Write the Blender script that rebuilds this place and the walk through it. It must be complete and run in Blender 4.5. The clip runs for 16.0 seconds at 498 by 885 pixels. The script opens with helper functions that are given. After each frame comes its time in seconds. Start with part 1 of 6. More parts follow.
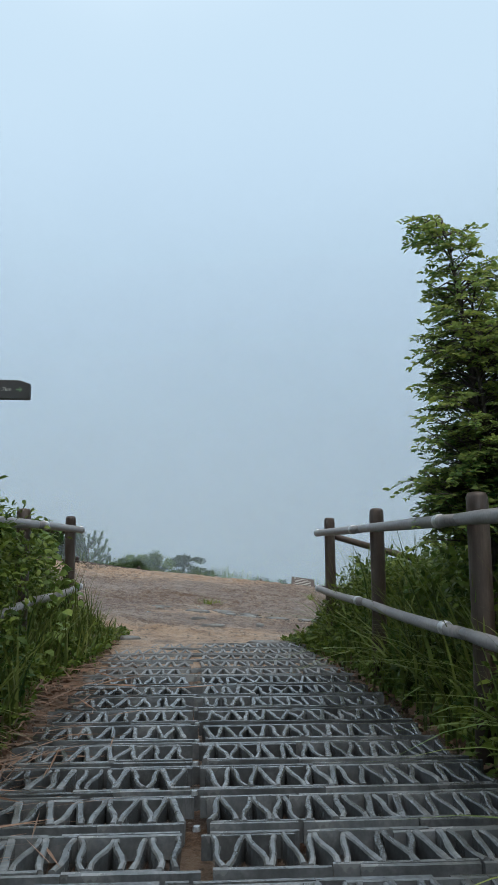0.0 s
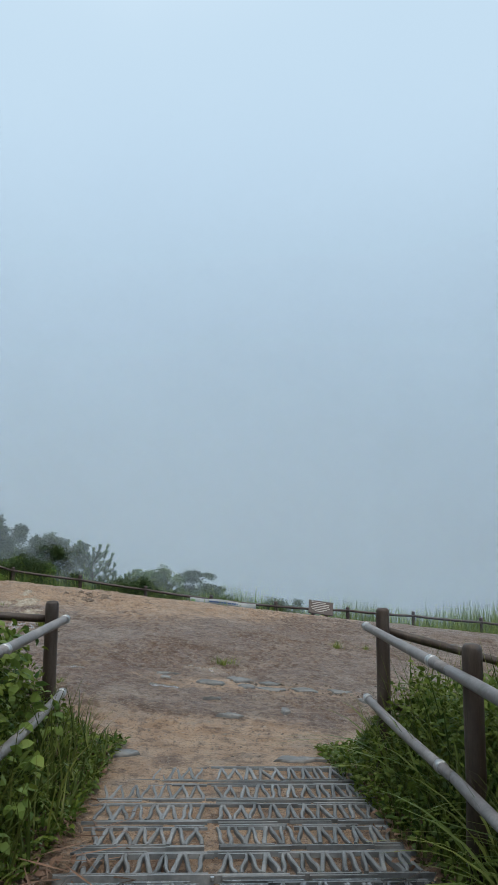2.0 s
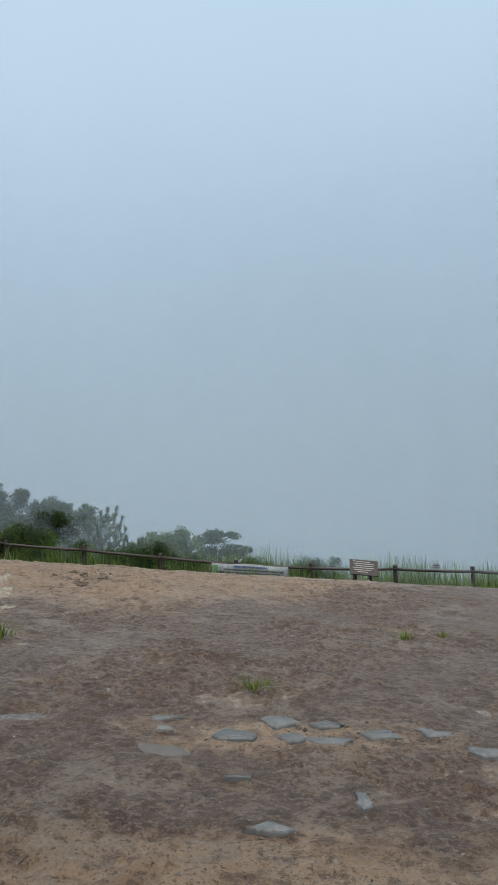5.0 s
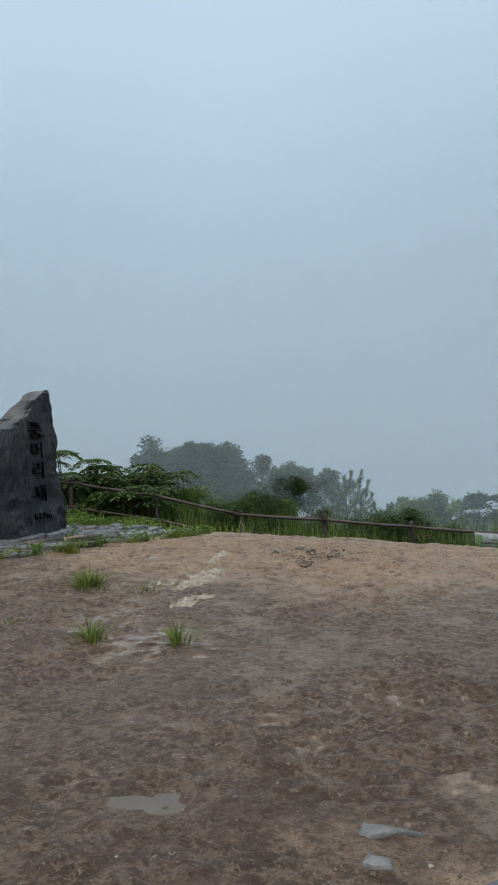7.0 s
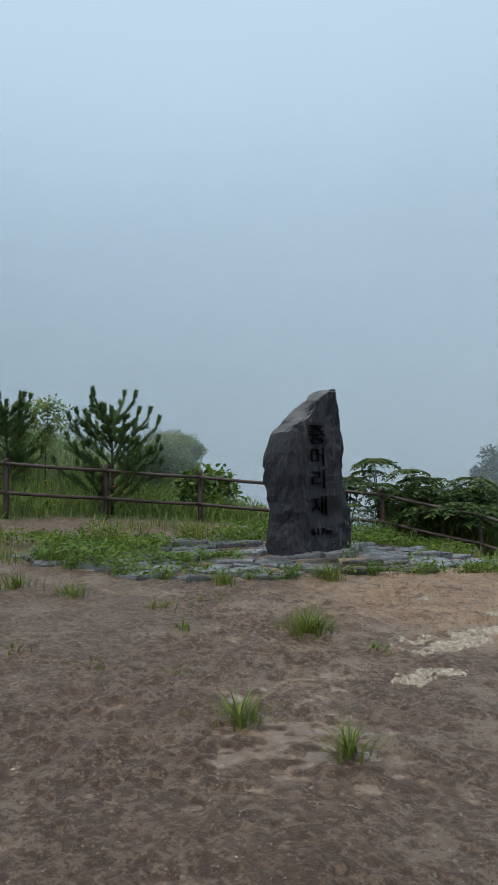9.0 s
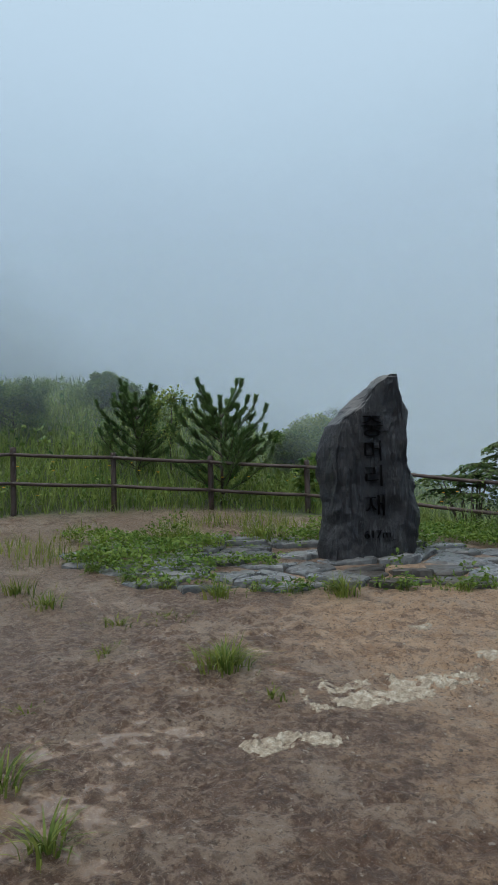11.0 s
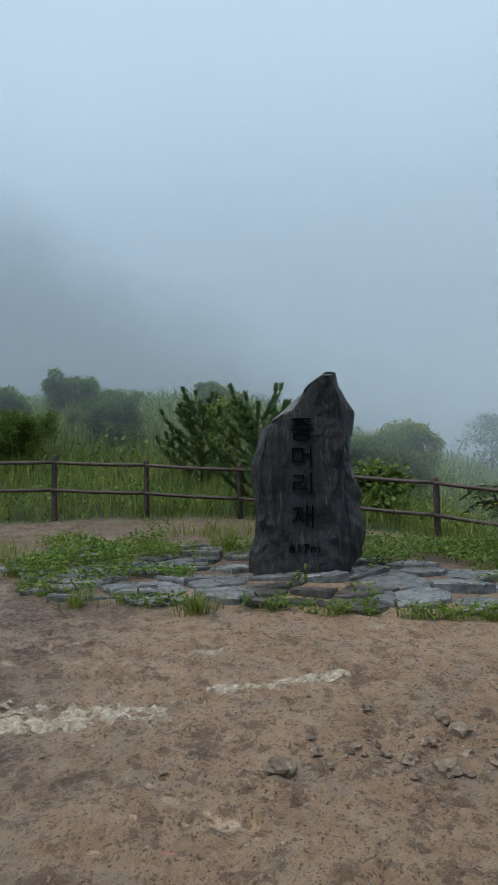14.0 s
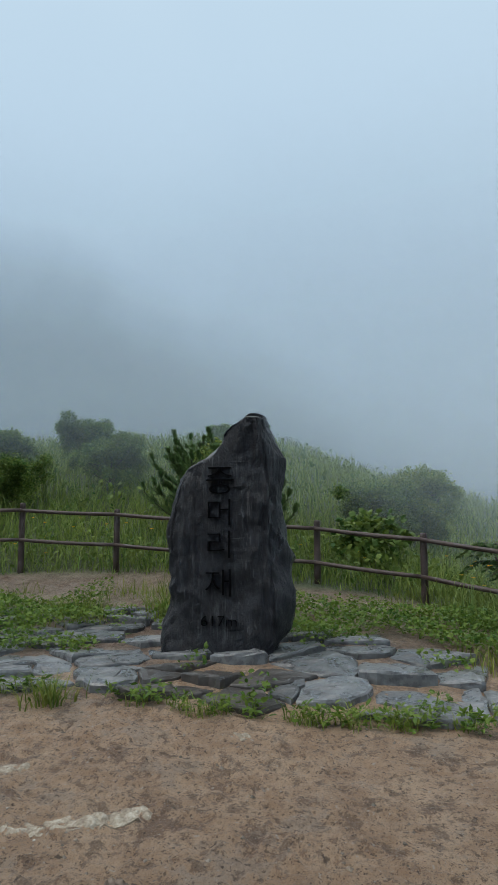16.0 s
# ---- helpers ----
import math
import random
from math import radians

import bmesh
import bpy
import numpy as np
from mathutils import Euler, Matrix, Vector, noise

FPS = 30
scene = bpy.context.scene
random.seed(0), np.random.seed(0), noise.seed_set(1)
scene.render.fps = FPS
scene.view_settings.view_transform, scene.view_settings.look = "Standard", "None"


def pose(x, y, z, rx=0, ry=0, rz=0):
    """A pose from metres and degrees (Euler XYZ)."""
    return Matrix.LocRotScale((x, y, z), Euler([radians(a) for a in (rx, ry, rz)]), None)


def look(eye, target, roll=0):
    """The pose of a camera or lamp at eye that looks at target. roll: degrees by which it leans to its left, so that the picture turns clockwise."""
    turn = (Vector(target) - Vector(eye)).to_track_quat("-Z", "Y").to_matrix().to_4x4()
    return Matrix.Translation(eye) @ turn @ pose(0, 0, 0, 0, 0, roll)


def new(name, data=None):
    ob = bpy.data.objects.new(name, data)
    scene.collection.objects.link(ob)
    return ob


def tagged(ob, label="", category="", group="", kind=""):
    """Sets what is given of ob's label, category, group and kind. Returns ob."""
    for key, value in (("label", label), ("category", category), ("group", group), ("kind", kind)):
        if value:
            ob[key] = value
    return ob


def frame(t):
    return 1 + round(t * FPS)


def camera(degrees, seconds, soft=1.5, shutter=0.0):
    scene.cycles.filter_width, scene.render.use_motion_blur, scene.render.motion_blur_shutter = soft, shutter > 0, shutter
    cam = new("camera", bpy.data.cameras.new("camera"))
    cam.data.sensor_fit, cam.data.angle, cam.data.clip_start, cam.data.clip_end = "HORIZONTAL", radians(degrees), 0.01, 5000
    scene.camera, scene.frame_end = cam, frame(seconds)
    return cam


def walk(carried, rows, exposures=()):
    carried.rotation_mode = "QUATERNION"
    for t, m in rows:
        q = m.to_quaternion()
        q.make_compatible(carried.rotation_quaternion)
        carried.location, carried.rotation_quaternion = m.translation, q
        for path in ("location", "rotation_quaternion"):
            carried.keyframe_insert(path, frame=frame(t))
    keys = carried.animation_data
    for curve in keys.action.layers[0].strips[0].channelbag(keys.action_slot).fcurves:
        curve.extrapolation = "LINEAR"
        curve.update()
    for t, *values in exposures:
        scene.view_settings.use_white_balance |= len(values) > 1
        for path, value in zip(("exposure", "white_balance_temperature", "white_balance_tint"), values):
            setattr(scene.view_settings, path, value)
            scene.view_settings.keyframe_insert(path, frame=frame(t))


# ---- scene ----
cam = camera(37.0, 16.0)
PATH = [
    (0.0, look((-0.164, 0.057, 0.726), (0.121, 4.003, 1.319), 0.10)),
    (0.5, look((-0.141, 0.438, 0.938), (0.071, 4.390, 1.515), 0.33)),
    (1.0, look((-0.166, 0.721, 1.088), (0.004, 4.675, 1.666), 0.58)),
    (1.5, look((-0.203, 0.987, 1.227), (-0.021, 4.941, 1.807), 0.78)),
    (2.0, look((-0.211, 1.270, 1.361), (0.018, 5.224, 1.923), 0.87)),
    (2.5, look((-0.257, 1.522, 1.484), (0.022, 5.480, 1.986), 0.88)),
    (3.0, look((-0.183, 1.934, 1.541), (0.128, 5.901, 1.949), 0.44)),
    (3.2, look((-0.200, 2.089, 1.589), (0.115, 6.058, 1.968), 0.30)),
    (5.3, look((-0.045, 4.298, 1.528), (0.009, 8.287, 1.816), -3.02)),
    (5.5, look((-0.016, 4.504, 1.550), (-0.035, 8.493, 1.842), -3.26)),
    (6.0, look((-0.018, 5.076, 1.521), (-0.319, 9.056, 1.781), -3.79)),
    (6.5, look((-0.004, 5.634, 1.496), (-0.753, 9.558, 1.696), -4.17)),
    (7.0, look((-0.061, 6.165, 1.445), (-1.305, 9.962, 1.627), -4.42)),
    (7.5, look((-0.064, 6.732, 1.424), (-1.799, 10.330, 1.634), -3.71)),
    (8.0, look((-0.052, 7.207, 1.438), (-2.235, 10.548, 1.705), -2.78)),
    (8.5, look((-0.075, 7.743, 1.446), (-2.649, 10.788, 1.760), -1.69)),
    (9.0, look((-0.022, 8.150, 1.471), (-2.922, 10.885, 1.801), -1.08)),
    (9.2, look((-0.026, 8.342, 1.436), (-3.038, 10.954, 1.766), -0.85)),
    (11.3, look((0.854, 10.558, 1.741), (-2.816, 12.136, 1.935), -0.93)),
    (11.5, look((0.914, 10.777, 1.709), (-2.792, 12.269, 1.895), -0.34)),
    (12.0, look((1.059, 11.365, 1.701), (-2.726, 12.643, 1.902), -0.58)),
    (12.5, look((1.191, 11.832, 1.721), (-2.653, 12.915, 1.936), -0.74)),
    (13.0, look((1.202, 12.366, 1.699), (-2.688, 13.266, 1.942), -1.21)),
    (13.5, look((1.238, 12.823, 1.660), (-2.687, 13.544, 1.928), -1.20)),
    (14.0, look((1.205, 13.252, 1.641), (-2.739, 13.853, 1.930), -0.96)),
    (14.5, look((1.094, 13.676, 1.683), (-2.858, 14.196, 2.009), -0.33)),
    (15.0, look((0.934, 14.067, 1.746), (-3.023, 14.515, 2.117), 0.18)),
    (15.5, look((0.597, 14.404, 1.739), (-3.361, 14.766, 2.189), 0.05)),
    (16.0, look((0.340, 14.728, 1.789), (-3.619, 14.974, 2.309), -0.13)),
]
walk(cam, PATH, [(0.0, 0.18), (1.5, 0.12), (3.0, 0.07), (5.5, 0.0), (16.0, 0.0)])

# ---- world, sun ----
world = bpy.data.worlds.new("foggy_overcast_sky")
scene.world = world
world.use_nodes = True
wn, wl = world.node_tree.nodes, world.node_tree.links
bg = wn["Background"]
tc = wn.new("ShaderNodeTexCoord")
sep = wn.new("ShaderNodeSeparateXYZ")
wl.new(tc.outputs["Generated"], sep.inputs[0])
ramp = wn.new("ShaderNodeValToRGB")
ramp.color_ramp.interpolation = "B_SPLINE"
ramp.color_ramp.elements[0].position, ramp.color_ramp.elements[0].color = 0.0, (0.33, 0.432, 0.538, 1)
ramp.color_ramp.elements[1].position, ramp.color_ramp.elements[1].color = 1.0, (2.0, 2.15, 2.3, 1)
for p, c in ((0.05, (0.33, 0.432, 0.538)), (0.20, (0.40, 0.54, 0.685)), (0.40, (0.490, 0.655, 0.81)), (0.60, (0.565, 0.735, 0.88)), (0.72, (0.590, 0.750, 0.885)), (0.85, (1.5, 1.65, 1.8))):
    e = ramp.color_ramp.elements.new(p)
    e.color = (*c, 1)
cloud = wn.new("ShaderNodeTexNoise")
cloud.inputs["Scale"].default_value, cloud.inputs["Detail"].default_value = 2.2, 3
wl.new(tc.outputs["Generated"], cloud.inputs["Vector"])
lift = wn.new("ShaderNodeMath")
lift.operation = "MULTIPLY_ADD"
wl.new(cloud.outputs[0], lift.inputs[0])
lift.inputs[1].default_value = 0.22
lift.inputs[2].default_value = -0.11
addz = wn.new("ShaderNodeMath")
wl.new(sep.outputs[2], addz.inputs[0])
wl.new(lift.outputs[0], addz.inputs[1])
wl.new(addz.outputs[0], ramp.inputs[0])
sky = wn.new("ShaderNodeTexSky")
sky.sky_type, sky.sun_disc = "NISHITA", False
sky.sun_elevation, sky.sun_rotation = radians(55), radians(160)
dim = wn.new("ShaderNodeMix")
dim.data_type, dim.blend_type = "RGBA", "MULTIPLY"
dim.inputs[0].default_value = 1
wl.new(sky.outputs[0], dim.inputs[6])
dim.inputs[7].default_value = (0.06, 0.06, 0.06, 1)
both = wn.new("ShaderNodeMix")
both.data_type = "RGBA"
both.inputs[0].default_value = 0.94
wl.new(dim.outputs[2], both.inputs[6])
wl.new(ramp.outputs[0], both.inputs[7])
wl.new(both.outputs[2], bg.inputs[0])
bg.inputs[1].default_value = 1.0

sun_data = bpy.data.lights.new("veiled_sun", "SUN")
sun_data.energy, sun_data.angle, sun_data.color = 1.5, radians(40), (1.0, 0.97, 0.92)
sun = new("veiled_sun", sun_data)
sun.matrix_world = look((0, 0, 30), (-4, 17, 0))

rng = np.random.default_rng(7)

# ---- materials ----


def material(name, colours, scale=4.0, rough=(0.5, 0.8), bump=0.3, fine=40.0, metal=0.0, coords="Object", stretch=(1, 1, 1), spec=0.5, per="none", vary=0.0, dist=0.02):
    """Two scales of noise between the given colours, with relief and uneven gloss."""
    m = bpy.data.materials.new(name)
    m.use_nodes = True
    n, l = m.node_tree.nodes, m.node_tree.links
    b = n["Principled BSDF"]
    t = n.new("ShaderNodeTexCoord")
    mp = n.new("ShaderNodeMapping")
    mp.inputs["Scale"].default_value = stretch
    l.new(t.outputs[coords], mp.inputs[0])
    a = n.new("ShaderNodeTexNoise")
    a.inputs["Scale"].default_value, a.inputs["Detail"].default_value, a.inputs["Roughness"].default_value = scale, 6, 0.6
    l.new(mp.outputs[0], a.inputs["Vector"])
    f = n.new("ShaderNodeTexNoise")
    f.inputs["Scale"].default_value, f.inputs["Detail"].default_value = fine, 4
    l.new(mp.outputs[0], f.inputs["Vector"])
    mix = n.new("ShaderNodeMath")
    mix.operation = "MULTIPLY_ADD"
    l.new(f.outputs[0], mix.inputs[0])
    mix.inputs[1].default_value = 0.35
    l.new(a.outputs[0], mix.inputs[2])
    r = n.new("ShaderNodeValToRGB")
    lo, hi = 0.45, 0.9
    r.color_ramp.elements[0].position, r.color_ramp.elements[0].color = lo, (*colours[0], 1)
    r.color_ramp.elements[1].position, r.color_ramp.elements[1].color = hi, (*colours[-1], 1)
    for k, c in enumerate(colours[1:-1], 1):
        e = r.color_ramp.elements.new(lo + (hi - lo) * k / (len(colours) - 1))
        e.color = (*c, 1)
    l.new(mix.outputs[0], r.inputs[0])
    out = r.outputs[0]
    if vary:
        src = n.new("ShaderNodeNewGeometry").outputs["Random Per Island"] if per == "island" else n.new("ShaderNodeObjectInfo").outputs["Random"]
        hsv = n.new("ShaderNodeHueSaturation")
        mr = n.new("ShaderNodeMapRange")
        l.new(src, mr.inputs[0])
        mr.inputs[3].default_value, mr.inputs[4].default_value = 1 - vary, 1 + vary
        l.new(mr.outputs[0], hsv.inputs["Value"])
        l.new(out, hsv.inputs["Color"])
        out = hsv.outputs[0]
    l.new(out, b.inputs["Base Color"])
    rr = n.new("ShaderNodeMapRange")
    l.new(a.outputs[0], rr.inputs[0])
    rr.inputs[1].default_value, rr.inputs[2].default_value = 0.3, 0.7
    rr.inputs[3].default_value, rr.inputs[4].default_value = rough
    l.new(rr.outputs[0], b.inputs["Roughness"])
    b.inputs["Metallic"].default_value = metal
    b.inputs["Specular IOR Level"].default_value = spec
    if bump:
        bp = n.new("ShaderNodeBump")
        bp.inputs["Strength"].default_value, bp.inputs["Distance"].default_value = bump, dist
        l.new(mix.outputs[0], bp.inputs["Height"])
        l.new(bp.outputs[0], b.inputs["Normal"])
    return m


def leaf_material(name, dark, light, rough=0.45, through_light=0.35, vary=0.7):
    m = bpy.data.materials.new(name)
    m.use_nodes = True
    n, l = m.node_tree.nodes, m.node_tree.links
    b = n["Principled BSDF"]
    g = n.new("ShaderNodeNewGeometry")
    r = n.new("ShaderNodeValToRGB")
    r.color_ramp.elements[0].color, r.color_ramp.elements[1].color = (*dark, 1), (*light, 1)
    e = r.color_ramp.elements.new(0.97)
    e.color = (light[0] * 1.5, light[1] * 1.05, light[2] * 0.9, 1)
    t = n.new("ShaderNodeTexCoord")
    z = n.new("ShaderNodeTexNoise")
    z.inputs["Scale"].default_value = 1.3
    l.new(t.outputs["Object"], z.inputs["Vector"])
    ad = n.new("ShaderNodeMath")
    ad.operation = "MULTIPLY_ADD"
    l.new(g.outputs["Random Per Island"], ad.inputs[0])
    ad.inputs[1].default_value = vary
    sb = n.new("ShaderNodeMath")
    sb.operation = "SUBTRACT"
    l.new(z.outputs[0], sb.inputs[0])
    sb.inputs[1].default_value = 0.35
    l.new(sb.outputs[0], ad.inputs[2])
    l.new(ad.outputs[0], r.inputs[0])
    l.new(r.outputs[0], b.inputs["Base Color"])
    b.inputs["Roughness"].default_value = rough
    b.inputs["Specular IOR Level"].default_value = 0.22
    tr = n.new("ShaderNodeBsdfTranslucent")
    l.new(r.outputs[0], tr.inputs[0])
    mx = n.new("ShaderNodeMixShader")
    mx.inputs[0].default_value = through_light
    l.new(b.outputs[0], mx.inputs[1])
    l.new(tr.outputs[0], mx.inputs[2])
    l.new(mx.outputs[0], n["Material Output"].inputs[0])
    return m


def ground_material():
    m = bpy.data.materials.new("wet_earth")
    m.use_nodes = True
    n, l = m.node_tree.nodes, m.node_tree.links
    b = n["Principled BSDF"]
    t = n.new("ShaderNodeTexCoord")

    def noise_at(scale, detail=6, rough=0.6, distort=0.0):
        q = n.new("ShaderNodeTexNoise")
        q.inputs["Scale"].default_value, q.inputs["Detail"].default_value = scale, detail
        q.inputs["Roughness"].default_value, q.inputs["Distortion"].default_value = rough, distort
        l.new(t.outputs["Object"], q.inputs["Vector"])
        return q.outputs[0]

    def math(op, a, b2, c=None):
        q = n.new("ShaderNodeMath")
        q.operation = op
        for k, v in enumerate((a, b2, c)):
            if v is None:
                continue
            if isinstance(v, (int, float)):
                q.inputs[k].default_value = v
            else:
                l.new(v, q.inputs[k])
        return q.outputs[0]

    def blend(fac, a, b2, kind="MIX"):
        q = n.new("ShaderNodeMix")
        q.data_type, q.blend_type = "RGBA", kind
        for k, v in ((0, fac), (6, a), (7, b2)):
            if isinstance(v, tuple):
                q.inputs[k].default_value = (*v, 1)
            elif isinstance(v, (int, float)):
                q.inputs[k].default_value = v
            else:
                l.new(v, q.inputs[k])
        return q.outputs[2]

    def step(v, lo, hi):
        q = n.new("ShaderNodeMapRange")
        q.interpolation_type = "SMOOTHSTEP"
        l.new(v, q.inputs[0])
        q.inputs[1].default_value, q.inputs[2].default_value = lo, hi
        return q.outputs[0]

    def attr(name):
        q = n.new("ShaderNodeAttribute")
        q.attribute_name = name
        return q.outputs["Fac"]

    sand, veg, pool = attr("sand"), attr("turf"), attr("pool")
    big, mid, fine, grit = noise_at(0.55, 5, 0.6), noise_at(3.4, 10, 0.72), noise_at(17, 9, 0.74), noise_at(120, 4, 0.7)
    crumbs = noise_at(34, 7, 0.7)
    mud = blend(step(mid, 0.38, 0.62), (0.098, 0.050, 0.028), (0.172, 0.102, 0.061))
    mud = blend(step(fine, 0.48, 0.56), mud, (0.250, 0.170, 0.115))
    tan = blend(step(mid, 0.35, 0.65), (0.370, 0.232, 0.136), (0.545, 0.382, 0.250))
    tan = blend(step(fine, 0.55, 0.61), tan, (0.230, 0.135, 0.078))
    where = math("ADD", math("MULTIPLY_ADD", mid, 0.9, -0.45), math("ADD", sand, math("MULTIPLY_ADD", big, 0.9, -0.45)))
    soil = blend(step(where, 0.20, 0.48), mud, tan)
    rust = math("MULTIPLY", step(math("ADD", math("MULTIPLY", noise_at(1.5, 9, 0.75), 0.8), math("MULTIPLY", crumbs, 0.2)), 0.548, 0.578), 0.72)
    soil = blend(rust, soil, (0.118, 0.062, 0.036))
    pale = math("MULTIPLY", step(noise_at(1.7, 10, 0.76), 0.535, 0.575), 0.68)
    soil = blend(pale, soil, (0.335, 0.255, 0.190))
    soil = blend(math("MULTIPLY", step(noise_at(9, 7, 0.72), 0.47, 0.41), 0.6), soil, (0.078, 0.043, 0.026))
    # relief shading put into the colour: crumb hollows darker, crumb tops paler
    soil = blend(math("MULTIPLY", step(crumbs, 0.45, 0.38), 0.75), soil, (0.070, 0.040, 0.025))
    soil = blend(math("MULTIPLY", step(crumbs, 0.56, 0.61), 0.6), soil, (0.330, 0.245, 0.180))
    soil = blend(math("MULTIPLY", step(grit, 0.58, 0.66), 0.6), soil, (0.42, 0.36, 0.30))
    soil = blend(math("MULTIPLY", step(grit, 0.44, 0.38), 0.4), soil, (0.07, 0.045, 0.03))
    soil = blend(math("MULTIPLY", step(noise_at(46, 3, 0.6), 0.62, 0.66), 0.8), soil, (0.055, 0.030, 0.019))
    soil = blend(math("MULTIPLY", step(noise_at(31, 3, 0.6), 0.66, 0.69), 0.75), soil, (0.46, 0.40, 0.33))
    soil = blend(math("MULTIPLY", pool, 0.55), soil, (0.165, 0.115, 0.078))
    turf = blend(step(mid, 0.35, 0.65), (0.030, 0.048, 0.016), (0.070, 0.100, 0.032))
    l.new(blend(veg, soil, turf), b.inputs["Base Color"])
    wet = math("MULTIPLY", step(math("ADD", math("MULTIPLY", mid, 0.55), math("MULTIPLY", noise_at(0.8, 6, 0.65), 0.55)), 0.40, 0.54), math("SUBTRACT", 1.0, math("MULTIPLY", sand, 0.8)))
    wet = math("MULTIPLY", math("MAXIMUM", wet, pool), math("SUBTRACT", 1.0, veg))
    l.new(math("SUBTRACT", math("MULTIPLY_ADD", wet, -0.30, 0.66), math("MULTIPLY", pool, 0.16)), b.inputs["Roughness"])
    b.inputs["Specular IOR Level"].default_value = 0.62
    h = math("ADD", math("MULTIPLY", fine, 1.4), math("ADD", math("MULTIPLY", crumbs, 1.2), math("ADD", math("MULTIPLY", mid, 1.0), math("MULTIPLY", grit, 0.16))))
    bp = n.new("ShaderNodeBump")
    bp.inputs["Strength"].default_value, bp.inputs["Distance"].default_value = 1.0, 0.027
    l.new(h, bp.inputs["Height"])
    l.new(math("MULTIPLY_ADD", pool, -0.85, math("MULTIPLY_ADD", wet, -0.10, 1.0)), bp.inputs["Strength"])
    l.new(bp.outputs[0], b.inputs["Normal"])
    return m


def fog_material(density, low, high, scale, seed, thick):
    """A thin sheet of drifting fog: mostly clear, the rest scatters the daylight."""
    m = bpy.data.materials.new("fog")
    m.use_nodes = True
    n, l = m.node_tree.nodes, m.node_tree.links
    t = n.new("ShaderNodeTexCoord")
    mp = n.new("ShaderNodeMapping")
    mp.inputs["Location"].default_value = (seed, seed * 2, 0)
    l.new(t.outputs["Object"], mp.inputs[0])
    q = n.new("ShaderNodeTexNoise")
    q.inputs["Scale"].default_value, q.inputs["Detail"].default_value = scale, 3
    l.new(mp.outputs[0], q.inputs["Vector"])
    s = n.new("ShaderNodeSeparateXYZ")
    l.new(t.outputs["Object"], s.inputs[0])
    fade = n.new("ShaderNodeMapRange")
    fade.interpolation_type = "SMOOTHSTEP"
    l.new(s.outputs[2], fade.inputs[0])
    fade.inputs[1].default_value, fade.inputs[2].default_value = low, high
    fade.inputs[3].default_value, fade.inputs[4].default_value = density, 0.0
    lift = n.new("ShaderNodeAttribute")
    lift.attribute_name = "lift"
    rise = n.new("ShaderNodeMapRange")
    rise.interpolation_type = "SMOOTHSTEP"
    l.new(lift.outputs["Fac"], rise.inputs[0])
    rise.inputs[1].default_value, rise.inputs[2].default_value = -0.3, 0.8 + 0.10 * thick
    thin = n.new("ShaderNodeMath")
    thin.operation = "MULTIPLY"
    l.new(fade.outputs[0], thin.inputs[0])
    l.new(rise.outputs[0], thin.inputs[1])
    v = n.new("ShaderNodeMapRange")
    l.new(q.outputs[0], v.inputs[0])
    v.inputs[1].default_value, v.inputs[2].default_value = 0.0, 1.0
    v.inputs[3].default_value, v.inputs[4].default_value = 0.60, 1.27
    k = n.new("ShaderNodeMath")
    k.operation = "MULTIPLY"
    l.new(thin.outputs[0], k.inputs[0])
    l.new(v.outputs[0], k.inputs[1])
    d = n.new("ShaderNodeBsdfDiffuse")
    d.inputs[0].default_value = (0.78, 0.87, 0.94, 1)
    u = n.new("ShaderNodeBsdfTranslucent")
    u.inputs[0].default_value = (0.78, 0.87, 0.94, 1)
    half = n.new("ShaderNodeMixShader")
    half.inputs[0].default_value = 0.4
    l.new(d.outputs[0], half.inputs[1])
    l.new(u.outputs[0], half.inputs[2])
    c = n.new("ShaderNodeBsdfTransparent")
    mx = n.new("ShaderNodeMixShader")
    l.new(k.outputs[0], mx.inputs[0])
    l.new(c.outputs[0], mx.inputs[1])
    l.new(half.outputs[0], mx.inputs[2])
    l.new(mx.outputs[0], n["Material Output"].inputs[0])
    return m


def slope_material():
    m = bpy.data.materials.new("distant_slope")
    m.use_nodes = True
    n, l = m.node_tree.nodes, m.node_tree.links
    b = n["Principled BSDF"]
    b.inputs["Roughness"].default_value = 1.0
    b.inputs["Base Color"].default_value = (0.05, 0.075, 0.045, 1)
    a = n.new("ShaderNodeAttribute")
    a.attribute_name = "lift"
    t = n.new("ShaderNodeTexCoord")
    q = n.new("ShaderNodeTexNoise")
    q.inputs["Scale"].default_value, q.inputs["Detail"].default_value = 0.06, 4
    l.new(t.outputs["Object"], q.inputs["Vector"])
    s = n.new("ShaderNodeMath")
    s.operation = "MULTIPLY_ADD"
    l.new(q.outputs[0], s.inputs[0])
    s.inputs[1].default_value = 9.0
    l.new(a.outputs["Fac"], s.inputs[2])
    r = n.new("ShaderNodeMapRange")
    r.interpolation_type = "SMOOTHSTEP"
    l.new(s.outputs[0], r.inputs[0])
    r.inputs[1].default_value, r.inputs[2].default_value, r.inputs[4].default_value = 1.0, 16.0, 0.55
    c = n.new("ShaderNodeBsdfTransparent")
    mx = n.new("ShaderNodeMixShader")
    l.new(r.outputs[0], mx.inputs[0])
    l.new(c.outputs[0], mx.inputs[1])
    l.new(b.outputs[0], mx.inputs[2])
    l.new(mx.outputs[0], n["Material Output"].inputs[0])
    return m


